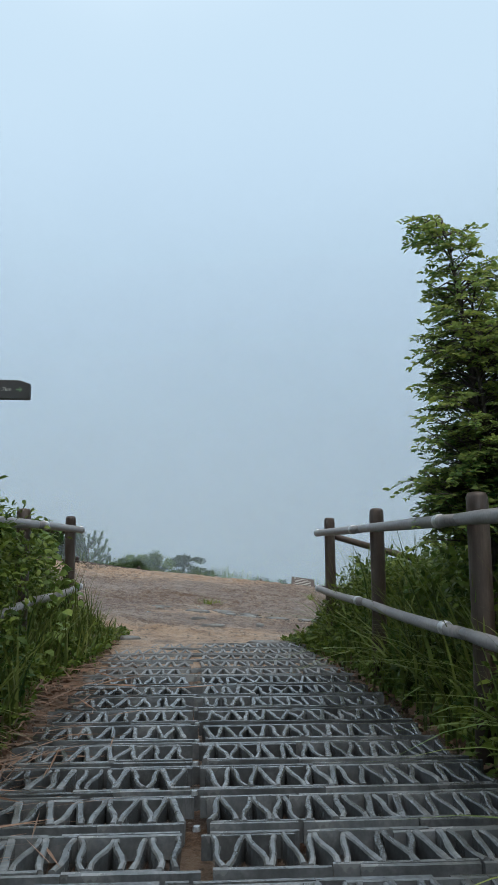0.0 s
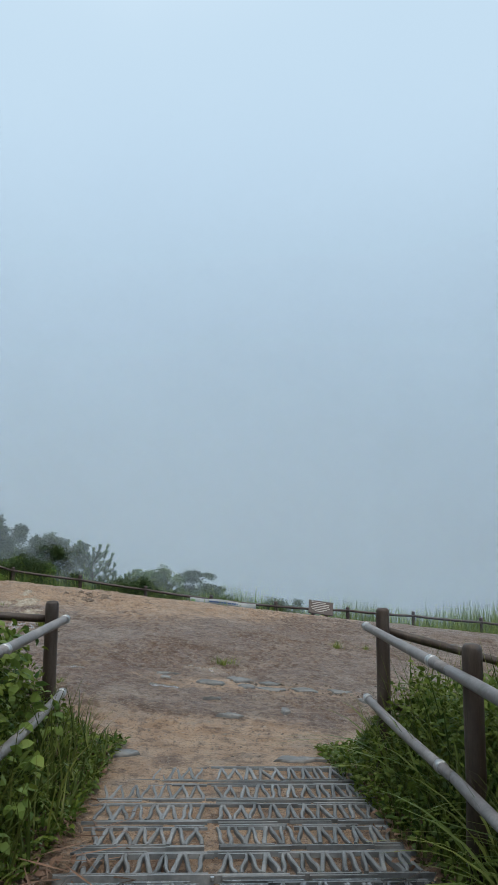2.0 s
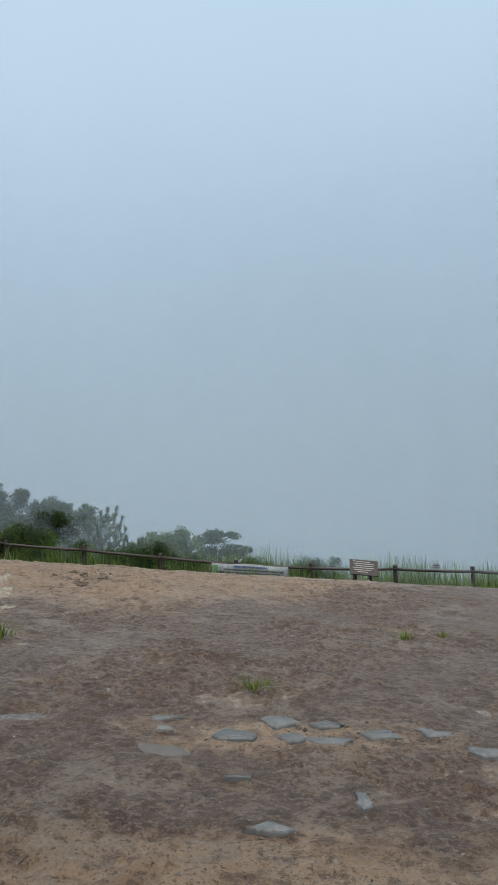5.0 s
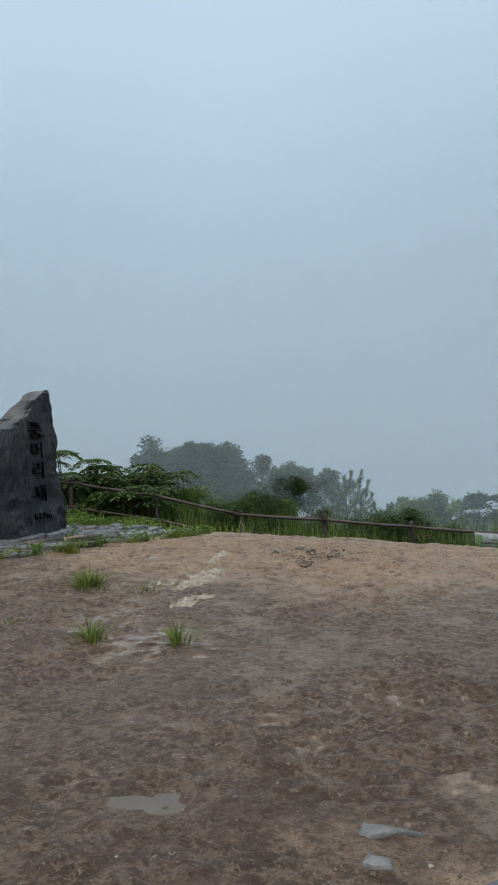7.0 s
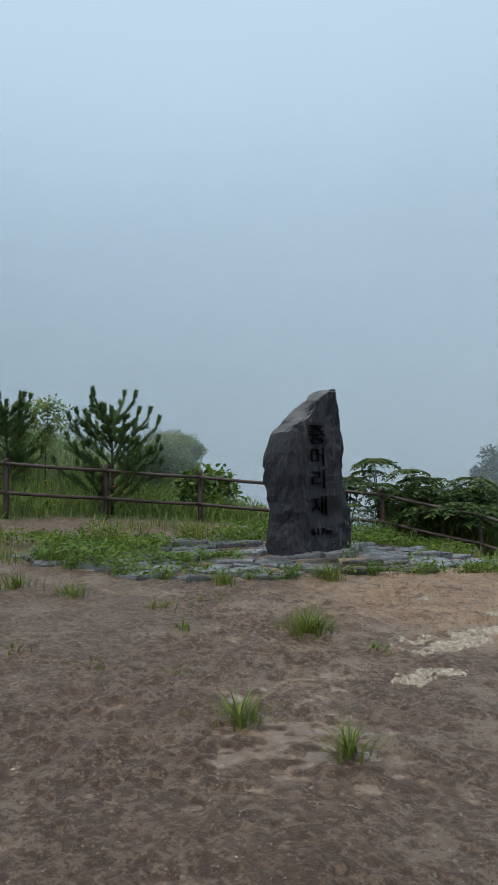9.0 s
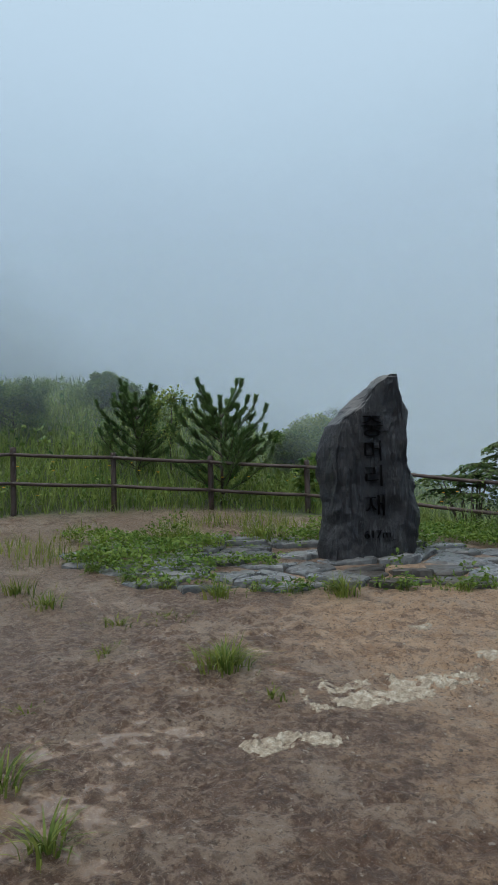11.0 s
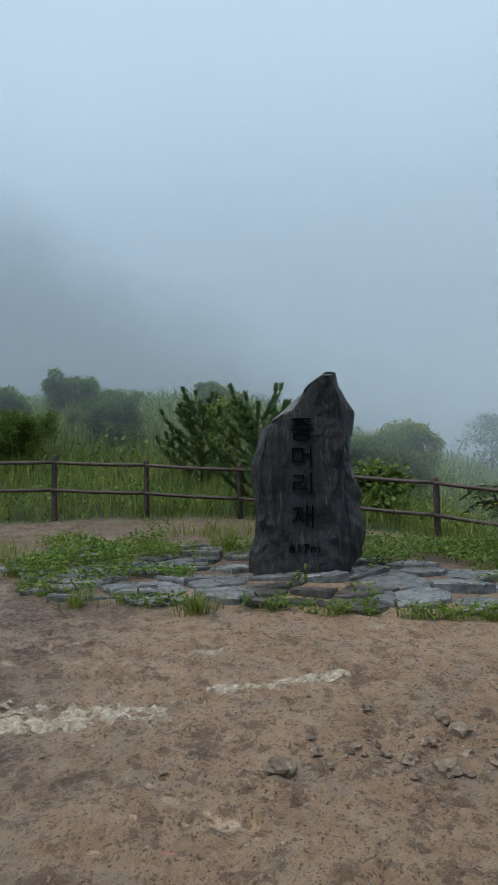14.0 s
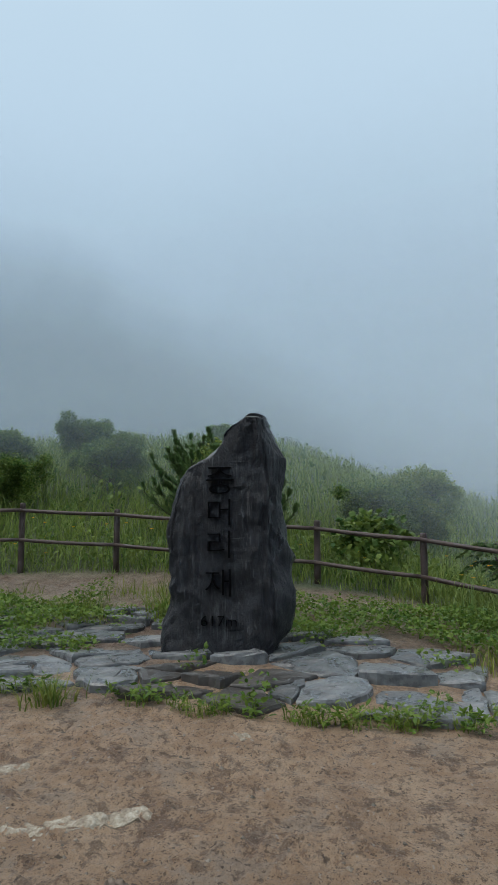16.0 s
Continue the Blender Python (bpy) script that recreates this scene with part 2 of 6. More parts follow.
def stone_material():
    """Wet black schist: thin upright pale streaks over rough broken faces."""
    m = bpy.data.materials.new("wet_dark_monument_stone")
    m.use_nodes = True
    n, l = m.node_tree.nodes, m.node_tree.links
    b = n["Principled BSDF"]
    t = n.new("ShaderNodeTexCoord")

    def noise_at(scale, stretch, detail, rough=0.65):
        mp = n.new("ShaderNodeMapping")
        mp.inputs["Scale"].default_value = stretch
        l.new(t.outputs["Object"], mp.inputs[0])
        q = n.new("ShaderNodeTexNoise")
        q.inputs["Scale"].default_value, q.inputs["Detail"].default_value, q.inputs["Roughness"].default_value = scale, detail, rough
        l.new(mp.outputs[0], q.inputs["Vector"])
        return q.outputs[0]

    def step(v, lo, hi, top):
        q = n.new("ShaderNodeMapRange")
        l.new(v, q.inputs[0])
        q.inputs[1].default_value, q.inputs[2].default_value, q.inputs[4].default_value = lo, hi, top
        return q.outputs[0]

    def math2(op, a, c):
        q = n.new("ShaderNodeMath")
        q.operation = op
        for k, v in enumerate((a, c)):
            if isinstance(v, float):
                q.inputs[k].default_value = v
            else:
                l.new(v, q.inputs[k])
        return q.outputs[0]

    def blend(fac, a, c):
        q = n.new("ShaderNodeMix")
        q.data_type = "RGBA"
        l.new(fac, q.inputs[0])
        for k, v in ((6, a), (7, c)):
            if isinstance(v, tuple):
                q.inputs[k].default_value = (*v, 1)
            else:
                l.new(v, q.inputs[k])
        return q.outputs[2]

    broad, grain_n = noise_at(2.2, (1, 1, 0.8), 6), noise_at(30, (1, 1, 0.7), 8, 0.75)
    streak, patch = noise_at(9, (4.5, 4.5, 0.30), 5), noise_at(3.2, (1, 1, 0.6), 4)
    col = blend(step(broad, 0.35, 0.65, 1.0), (0.0045, 0.006, 0.010), (0.015, 0.018, 0.026))
    col = blend(step(grain_n, 0.5, 0.68, 0.8), col, (0.030, 0.034, 0.042))
    col = blend(math2("MULTIPLY", step(streak, 0.55, 0.63, 1.0), step(patch, 0.42, 0.6, 0.75)), col, (0.085, 0.090, 0.097))
    col = blend(math2("MULTIPLY", step(broad, 0.58, 0.7, 1.0), step(grain_n, 0.45, 0.6, 0.5)), col, (0.042, 0.042, 0.045))
    l.new(col, b.inputs["Base Color"])
    l.new(step(patch, 0.3, 0.7, 0.72), b.inputs["Roughness"])
    b.inputs["Specular IOR Level"].default_value = 0.5
    rough_map = n.new("ShaderNodeMapRange")
    l.new(patch, rough_map.inputs[0])
    rough_map.inputs[1].default_value, rough_map.inputs[2].default_value, rough_map.inputs[3].default_value, rough_map.inputs[4].default_value = 0.3, 0.7, 0.27, 0.60
    l.new(rough_map.outputs[0], b.inputs["Roughness"])
    h = math2("ADD", math2("ADD", math2("MULTIPLY", streak, 0.5), math2("MULTIPLY", grain_n, 0.45)), math2("MULTIPLY", broad, 1.2))
    bp = n.new("ShaderNodeBump")
    bp.inputs["Strength"].default_value, bp.inputs["Distance"].default_value = 1.0, 0.06
    l.new(h, bp.inputs["Height"])
    l.new(bp.outputs[0], b.inputs["Normal"])
    return m


M_GROUND = ground_material()
M_GRANITE = stone_material()
RUBBER = [(0.040, 0.046, 0.050), (0.088, 0.096, 0.101), (0.170, 0.178, 0.182)]
M_RUBBER = material("tyre_rubber", RUBBER, 6, (0.13, 0.32), 0.35, 60, per="object", vary=0.35, dist=0.004)
M_RUBBER_FIELD = material("tyre_rubber_rows", RUBBER, 6, (0.13, 0.32), 0.35, 60, per="island", vary=0.35, dist=0.004)
# far rows: paler than the near rubber for mud and painted-in sky sheen
M_RUBBER_MUD_SHEEN = material("muddy_tyre_rubber", [(0.080, 0.090, 0.096), (0.140, 0.150, 0.156), (0.220, 0.220, 0.215)], 5, (0.36, 0.62), 0.35, 60, per="island", vary=0.3, dist=0.004)
M_RAIL = material("weathered_grey_rail_wood", [(0.10, 0.095, 0.095), (0.19, 0.18, 0.18), (0.30, 0.285, 0.28)], 5, (0.35, 0.6), 0.4, 70, stretch=(1, 1, 1), dist=0.004)
M_POST = material("dark_stained_post_wood", [(0.020, 0.013, 0.010), (0.045, 0.030, 0.022), (0.085, 0.062, 0.048)], 6, (0.4, 0.7), 0.5, 70, stretch=(3, 3, 0.4), dist=0.004)
M_FENCE = material("brown_stained_fence_wood", [(0.028, 0.017, 0.014), (0.052, 0.034, 0.029), (0.085, 0.062, 0.055)], 5, (0.4, 0.7), 0.4, 60, dist=0.004)
M_STEEL = material("galvanised_clamp", [(0.35, 0.36, 0.37), (0.6, 0.6, 0.6)], 20, (0.25, 0.5), 0.1, 120, metal=0.9, dist=0.002)
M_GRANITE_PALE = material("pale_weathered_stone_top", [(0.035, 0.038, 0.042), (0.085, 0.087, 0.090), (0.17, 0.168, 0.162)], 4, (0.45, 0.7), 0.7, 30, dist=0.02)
M_INK = material("black_carved_letters", [(0.001, 0.001, 0.002), (0.003, 0.003, 0.004)], 8, (0.8, 0.95), 0.2, 40, dist=0.003, spec=0.08)
M_SLAB = material("wet_grey_paving_stone", [(0.050, 0.054, 0.058), (0.110, 0.116, 0.121), (0.21, 0.214, 0.215)], 5, (0.16, 0.45), 0.9, 26, per="object", vary=0.35, dist=0.02)
M_SLAB_DARK = material("earth_stained_paving_stone", [(0.028, 0.026, 0.025), (0.052, 0.048, 0.045), (0.10, 0.092, 0.085)], 4, (0.3, 0.6), 0.7, 24, per="object", vary=0.3, dist=0.02)
M_FLAG = material("flat_blue_grey_bedrock", [(0.070, 0.072, 0.072), (0.125, 0.126, 0.124), (0.21, 0.205, 0.195)], 6, (0.35, 0.6), 0.5, 30, per="object", vary=0.15, dist=0.01)
M_WHITE_ROCK = material("chalky_white_bedrock", [(0.17, 0.125, 0.085), (0.32, 0.275, 0.21), (0.52, 0.48, 0.40)], 22, (0.55, 0.85), 1.0, 90, dist=0.02)
M_GRAVEL = material("mixed_gravel", [(0.10, 0.075, 0.055), (0.20, 0.165, 0.13), (0.36, 0.33, 0.29)], 14, (0.4, 0.8), 0.3, 60, per="island", vary=0.5, dist=0.004)
M_CLOD = material("grey_rubble", [(0.06, 0.042, 0.030), (0.14, 0.105, 0.078), (0.25, 0.20, 0.15)], 12, (0.5, 0.8), 0.5, 60, per="island", vary=0.4, dist=0.006)
M_WATER = material("muddy_puddle_water", [(0.095, 0.068, 0.047), (0.130, 0.095, 0.068)], 1.5, (0.06, 0.14), 0.03, 10, dist=0.004)
M_STRAW = leaf_material("dry_straw", (0.050, 0.042, 0.034), (0.20, 0.175, 0.14), 0.7, 0.15)
M_GRASS = leaf_material("fresh_grass", (0.055, 0.115, 0.024), (0.20, 0.31, 0.08))
M_TALL = leaf_material("tall_meadow_grass", (0.045, 0.115, 0.030), (0.200, 0.350, 0.105))
M_WEED = leaf_material("weed_leaves", (0.034, 0.100, 0.025), (0.145, 0.275, 0.068))
M_COVER = leaf_material("ground_cover_leaves", (0.035, 0.105, 0.018), (0.14, 0.28, 0.055))
M_TREE = leaf_material("broad_tree_leaves", (0.055, 0.140, 0.042), (0.235, 0.380, 0.115), 0.4, 0.55)
M_HEDGE = leaf_material("roadside_leaves", (0.018, 0.058, 0.012), (0.110, 0.205, 0.040))
M_VERGE = leaf_material("verge_blades", (0.021, 0.052, 0.014), (0.105, 0.175, 0.047))
M_BUSH = leaf_material("dark_shrub_leaves", (0.020, 0.052, 0.020), (0.075, 0.140, 0.046), 0.6, 0.25, 0.4)
M_SUMAC = leaf_material("sumac_leaflets", (0.026, 0.070, 0.024), (0.095, 0.185, 0.055), 0.55, 0.3, 0.5)
M_REED = leaf_material("broad_reed_blades", (0.050, 0.115, 0.030), (0.175, 0.290, 0.085), 0.4, 0.35)
M_NEEDLE = leaf_material("pine_needles", (0.036, 0.105, 0.040), (0.125, 0.25, 0.095), 0.5, 0.2)
M_FLOWER = leaf_material("yellow_petals", (0.55, 0.38, 0.02), (0.75, 0.55, 0.05))
M_BARK = material("dark_bark", [(0.025, 0.018, 0.013), (0.06, 0.046, 0.036), (0.11, 0.09, 0.075)], 8, (0.6, 0.85), 0.6, 40, stretch=(2, 2, 0.5), dist=0.01)
M_BANNER = material("grimy_white_banner_cloth", [(0.24, 0.26, 0.27), (0.40, 0.41, 0.41)], 3, (0.6, 0.8), 0.2, 40, dist=0.01)
M_BLUE = material("blue_print", [(0.03, 0.08, 0.22), (0.06, 0.12, 0.28)], 8, (0.5, 0.7), 0, 40)
M_PRINT = material("dark_print", [(0.03, 0.04, 0.06), (0.06, 0.06, 0.08)], 8, (0.5, 0.7), 0, 40)
M_GREEN_PRINT = material("green_print", [(0.12, 0.25, 0.10), (0.2, 0.34, 0.16)], 8, (0.5, 0.7), 0, 40)
M_BOARD = material("brown_notice_panel", [(0.040, 0.026, 0.022), (0.075, 0.052, 0.044)], 5, (0.35, 0.6), 0.2, 50, dist=0.003)
M_PALE_PRINT = material("pale_print", [(0.38, 0.36, 0.33), (0.52, 0.50, 0.46)], 8, (0.5, 0.7), 0, 40)
M_SIGN = material("charcoal_sign_plank", [(0.018, 0.018, 0.019), (0.040, 0.039, 0.038)], 6, (0.4, 0.65), 0.3, 60, dist=0.003)
M_LITTER = material("faded_red_litter", [(0.20, 0.09, 0.08), (0.30, 0.15, 0.13)], 12, (0.5, 0.7), 0.2, 60)

# ---- the lie of the land ----
FENCE = [(-13.0, 3.0), (-12.6, 5.4), (-12.3, 7.3), (-12.0, 8.8), (-11.8, 10.35), (-11.61, 11.9), (-11.21, 13.42), (-10.65, 14.9), (-9.91, 16.3), (-8.95, 17.5), (-7.75, 18.55), (-6.3, 19.2), (-4.75, 19.62), (-3.2, 19.9), (-1.62, 20.05), (0.0, 20.1), (1.6, 20.0), (3.35, 19.77), (4.9, 19.45), (6.4, 19.0), (7.9, 18.4), (9.3, 17.6)]


def lie(x, y):
    """Height of the land, without its small unevenness."""
    x, y = np.asarray(x, float), np.asarray(y, float)
    out = 0
    for s in (-0.7, 0.0, 0.7):
        fy = np.interp(y + s, [-300, -40, -3, 0.0, 1.5, 6, 8.6, 9.8, 12, 14, 15.5, 17, 18, 19, 20, 21, 24, 40, 300], [-40, -8, -2.2, -0.75, 0, 0, 0.06, 0.1, 0.19, 0.25, 0.28, 0.22, 0.05, -0.25, -0.72, -1.1, -1.7, -6, -120])
        gx = np.interp(x + s, [-400, -80, -42, -27, -18, -14, -12.3, -11, -6, 0, 3, 8, 14, 40, 400], [-60, -6, 5.0, 5.1, 3.1, 1.75, 1.2, 1.05, 0.6, 0, -0.3, -0.75, -1.6, -9, -160])
        away = np.clip((np.abs(x) - 4) / 10, 0, 1)
        out = out + (fy + gx * np.maximum(np.clip((y - 5) / 3.5, 0, 1), away)) / 3
    return out


def fence_side(x, y):
    """Metres outside (+) or inside (-) of the fence line, roughly."""
    x, y = np.asarray(x, float), np.asarray(y, float)
    best, side = np.full(x.shape, 1e9), np.full(x.shape, -1.0)
    for (ax, ay), (bx, by) in zip(FENCE, FENCE[1:]):
        dx, dy = bx - ax, by - ay
        u = np.clip(((x - ax) * dx + (y - ay) * dy) / (dx * dx + dy * dy), 0, 1)
        d = np.hypot(x - ax - u * dx, y - ay - u * dy)
        s = np.sign(dx * (y - ay) - dy * (x - ax))
        side = np.where(d < best, s, side)
        best = np.minimum(d, best)
    return best * side


def wave(x, y, f, seed):
    """Cheap smooth noise from a few crossed waves, -1 to 1."""
    r = np.random.default_rng(seed)
    v = 0
    for _ in range(7):
        a, p, k = r.uniform(0, 6.283), r.uniform(0, 6.283), f * r.uniform(0.6, 1.7)
        v = v + np.sin(k * (x * np.cos(a) + y * np.sin(a)) + p + 0.7 * np.sin(k * 0.6 * (y * np.cos(a) - x * np.sin(a)) + p))
    return v / 4.2


LATTICE = np.random.default_rng(99).uniform(-1, 1, (256, 256))


def grain(x, y, f, shift=0):
    """Lattice noise, -1 to 1, f cells to the metre."""
    u, v = np.asarray(x, float) * f + 13.7 * shift, np.asarray(y, float) * f + 7.3 * shift
    u, v = 0.8 * u - 0.6 * v, 0.6 * u + 0.8 * v
    i, j = np.floor(u).astype(int), np.floor(v).astype(int)
    a, b = u - i, v - j
    a, b = a * a * (3 - 2 * a), b * b * (3 - 2 * b)
    g = LATTICE
    return (g[i % 256, j % 256] * (1 - a) + g[(i + 1) % 256, j % 256] * a) * (1 - b) + (g[i % 256, (j + 1) % 256] * (1 - a) + g[(i + 1) % 256, (j + 1) % 256] * a) * b


def turf_share(x, y):
    x, y = np.asarray(x, float), np.asarray(y, float)
    out = np.clip((fence_side(x, y) + 0.5 + 0.5 * wave(x, y, 1.6, 3)) / 0.7, 0, 1)
    verge = np.clip((np.abs(x + 0.1) - 0.95 + 0.12 * wave(x, y, 3, 4)) / 0.3, 0, 1) * np.clip((6.5 + 0.2 * wave(x, y, 2, 5) - y) / 0.5, 0, 1)
    verge = np.where(y < 5.2, np.maximum(verge, np.clip((np.abs(x) - 2) / 1, 0, 1)), verge)
    return np.clip(np.maximum(out, verge), 0, 1)


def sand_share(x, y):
    s = 1.0 * np.exp(-(((x + 2.6) / 3.0) ** 2) - ((y - 14.9) / 2.2) ** 2) + 0.8 * np.exp(-((x / 1.5) ** 2) - ((y - 6.6) / 0.9) ** 2)
    s = s + 0.42 * np.exp(-(((x - 0.5) / 1.6) ** 2) - ((y - 8.7) / 0.45) ** 2) + 0.55 * np.exp(-(((x + 1) / 5) ** 2) - ((y - 17) / 1.8) ** 2)
    s = np.maximum(s, 0.6 * np.clip((y - 3.9) / 1.2, 0, 1) * np.clip((6.6 - y) / 0.4, 0, 1))
    return np.clip(s * np.clip((y - 3.9) / 1.0, 0, 1), 0, 1)


POOLS = ((-1.45, 8.86, 0.21, 0.12, 20), (-0.50, 8.40, 0.16, 0.10, -30))


def sag(x, y):
    """Shallow hollows in which the water stands."""
    out = 0.0
    for px, py, a, b, turn in POOLS:
        c, s = math.cos(radians(turn)), math.sin(radians(turn))
        u, v = ((x - px) * c + (y - py) * s) / a, (-(x - px) * s + (y - py) * c) / b
        out = out + 0.05 * np.exp(-(u * u + v * v))
    return out


def relief(x, y):
    """Trodden lumps, and the share of them drowned in flat films of mud."""
    clods = 0.40 + 0.60 * np.clip(0.5 + 1.2 * grain(x, y, 1.1, 4), 0, 1)
    swell = 0.014 * wave(x, y, 3.1, 11)
    lumps = 0.012 * grain(x, y, 3.5, 1) + clods * (0.012 * grain(x, y, 8, 2) + 0.027 * np.abs(grain(x, y, 13, 3)) + 0.016 * grain(x, y, 24, 5))
    level = -0.010 + 0.014 * grain(x, y, 0.9, 6) + 0.004 * grain(x, y, 4.0, 7) - 0.020 * np.clip(sand_share(x, y), 0, 1)
    smooth = 1 - 0.65 * np.exp(-(((x - 0.35) / 1.1) ** 2) - ((y - 8.72) / 0.38) ** 2)
    return swell + smooth * np.maximum(lumps, level), np.clip((level - lumps) / 0.004, 0, 1)


def paved(x, y):
    """Share of the ground that lies under the paving."""
    edge = np.interp(y, [11.95, 12.18, 12.75, 13.5, 14.1, 14.75, 15.3, 16.4, 16.9, 17.2], [-7.0, -5.9, -5.4, -5.05, -4.78, -4.45, -4.2, -4.05, -4.35, -4.9])
    return np.clip((edge - x) / 0.08, 0, 1) * np.clip((x + 8.3) / 0.3, 0, 1) * np.clip((y - 12.0) / 0.2, 0, 1) * np.clip((17.1 - y) / 0.2, 0, 1)


def land(x, y):
    """Height of the ground's surface."""
    x, y = np.asarray(x, float), np.asarray(y, float)
    bare = 1 - turf_share(x, y)
    under_mat = np.clip((0.92 - np.abs(x + 0.04)) / 0.1, 0, 1) * np.clip((4.6 - y) / 0.6, 0, 1) * np.clip((y - 0.9) / 0.2, 0, 1)
    return lie(x, y) + relief(x, y)[0] * np.clip((y - 6.3) / 0.8, 0.0, 1) * bare * (1 - 0.8 * paved(x, y)) - 0.012 * paved(x, y) + (1 - bare) * 0.05 * wave(x, y, 1.9, 14) * np.clip(np.abs(y - 6) / 2, 0.2, 1) - 0.018 * np.clip((6.4 - y) / 0.3, 0, 1) - 0.035 * under_mat + 0.036 * np.clip((y - 4.0) / 1.0, 0, 1) * np.clip((6.5 - y) / 0.4, 0, 1) * np.clip((1.0 - np.abs(x)) / 0.2, 0, 1) - sag(x, y)


def spot(x, y, up=0.0):
    return Vector((x, y, float(land(x, y)) + up))


# ---- mesh helpers ----
def mesh(name, verts, faces, smooth=False):
    """faces: one array of triangles or quads."""
    me = bpy.data.meshes.new(name)
    verts, faces = np.asarray(verts, np.float32).reshape(-1, 3), np.asarray(faces, np.int32)
    k = faces.shape[1]
    me.vertices.add(len(verts))
    me.vertices.foreach_set("co", verts.ravel())
    me.loops.add(faces.size)
    me.loops.foreach_set("vertex_index", faces.ravel())
    me.polygons.add(len(faces))
    me.polygons.foreach_set("loop_start", np.arange(len(faces), dtype=np.int32) * k)
    me.polygons.foreach_set("use_smooth", np.full(len(faces), smooth))
    me.update(calc_edges=True)
    return me


def put(name, me, mat, parent=None, label=""):
    if mat and not me.materials:
        me.materials.append(mat)
    ob = new(name, me)
    if parent is not None:
        ob.parent = parent
    if label:
        ob["label"] = label
    return ob


def part(name, bm, mat, parent, label="", smooth=False):
    me = bpy.data.meshes.new(name)
    for f in bm.faces:
        f.smooth = smooth
    bm.to_mesh(me)
    bm.free()
    return put(name, me, mat, parent, label)


def empty(name, at, label, category, group="", kind="", turn=(0, 0, 0)):
    ob = new(name)
    ob.matrix_world = pose(*at, *turn)
    return tagged(ob, label, category, group, kind)


def box_bm(size, at=(0, 0, 0), bevel=0.004, turn=None):
    bm = bmesh.new()
    bmesh.ops.create_cube(bm, size=1)
    bmesh.ops.scale(bm, vec=size, verts=bm.verts)
    if bevel:
        bmesh.ops.bevel(bm, geom=bm.edges[:], offset=bevel, segments=1, affect="EDGES")
    if turn is not None:
        bmesh.ops.transform(bm, matrix=turn, verts=bm.verts)
    bmesh.ops.translate(bm, vec=at, verts=bm.verts)
    return bm


def tube_arrays(points, radii, sides=10, cap=True, wobble=0.0):
    pts, radii = np.array(points, float), np.array(radii, float)
    n = len(pts)
    tan = np.gradient(pts, axis=0)
    tan /= np.linalg.norm(tan, axis=1)[:, None] + 1e-9
    ref = np.where(np.abs(tan[:, 2:3]) > 0.9, np.array([[1.0, 0, 0]]), np.array([[0, 0, 1.0]]))
    a = np.cross(tan, ref)
    a /= np.linalg.norm(a, axis=1)[:, None]
    b = np.cross(tan, a)
    th = np.arange(sides) * 2 * np.pi / sides
    r = radii[:, None] * (1 + wobble * rng.uniform(-1, 1, (n, sides)))
    v = pts[:, None] + r[..., None] * (np.cos(th)[None, :, None] * a[:, None] + np.sin(th)[None, :, None] * b[:, None])
    i, j = np.meshgrid(np.arange(n - 1), np.arange(sides), indexing="ij")
    q = np.stack([i * sides + j, i * sides + (j + 1) % sides, (i + 1) * sides + (j + 1) % sides, (i + 1) * sides + j], -1).reshape(-1, 4)
    v = v.reshape(-1, 3)
    if cap:
        v = np.concatenate([v, pts[:1], pts[-1:]])
        j = np.arange(sides)
        c0 = np.stack([(j + 1) % sides, j, np.full(sides, n * sides), np.full(sides, n * sides)], -1)
        c1 = np.stack([(n - 1) * sides + j, (n - 1) * sides + (j + 1) % sides, np.full(sides, n * sides + 1), np.full(sides, n * sides + 1)], -1)
        tri = np.concatenate([c0, c1])[:, :3]
        q = np.concatenate([np.concatenate([q[:, [0, 1, 2]], q[:, [0, 2, 3]]]), tri])
    else:
        q = np.concatenate([q[:, [0, 1, 2]], q[:, [0, 2, 3]]])
    return v, q


def joined(pieces):
    vs, fs, k = [], [], 0
    for v, f in pieces:
        vs.append(v)
        fs.append(np.asarray(f) + k)
        k += len(v)
    return np.concatenate(vs), np.concatenate(fs)


def blades(p, h, w, lean, turn, droop=0.5, seg=3):
    """Grass blades: each a narrow bent strip that comes to a point."""
    p = np.asarray(p, float)
    n = len(p)
    u = np.linspace(0, 1, seg + 1)
    d = np.stack([np.cos(turn), np.sin(turn), np.zeros(n)], -1)
    side = np.stack([-np.sin(turn), np.cos(turn), np.zeros(n)], -1)
    out = lean[:, None] * (u[None] ** 1.8)
    up = u[None] * (1 - droop * np.minimum(lean / np.maximum(h, 1e-3), 1.2)[:, None] * u[None])
    c = p[:, None] + out[..., None] * d[:, None] + (h[:, None] * up)[..., None] * np.array([0, 0, 1.0])
    half = w[:, None] * (1 - u[None] ** 1.5) * 0.5
    lft, rgt = c - half[..., None] * side[:, None], c + half[..., None] * side[:, None]
    v = np.concatenate([np.stack([lft[:, :-1], rgt[:, :-1]], 2).reshape(n, -1, 3), c[:, -1:]], 1)
    k = 2 * seg + 1
    f = []
    for s in range(seg - 1):
        f += [[2 * s, 2 * s + 1, 2 * s + 3], [2 * s, 2 * s + 3, 2 * s + 2]]
    f += [[2 * seg - 2, 2 * seg - 1, 2 * seg]]
    f = (np.array(f)[None] + (np.arange(n) * k)[:, None, None]).reshape(-1, 3)
    return v.reshape(-1, 3), f


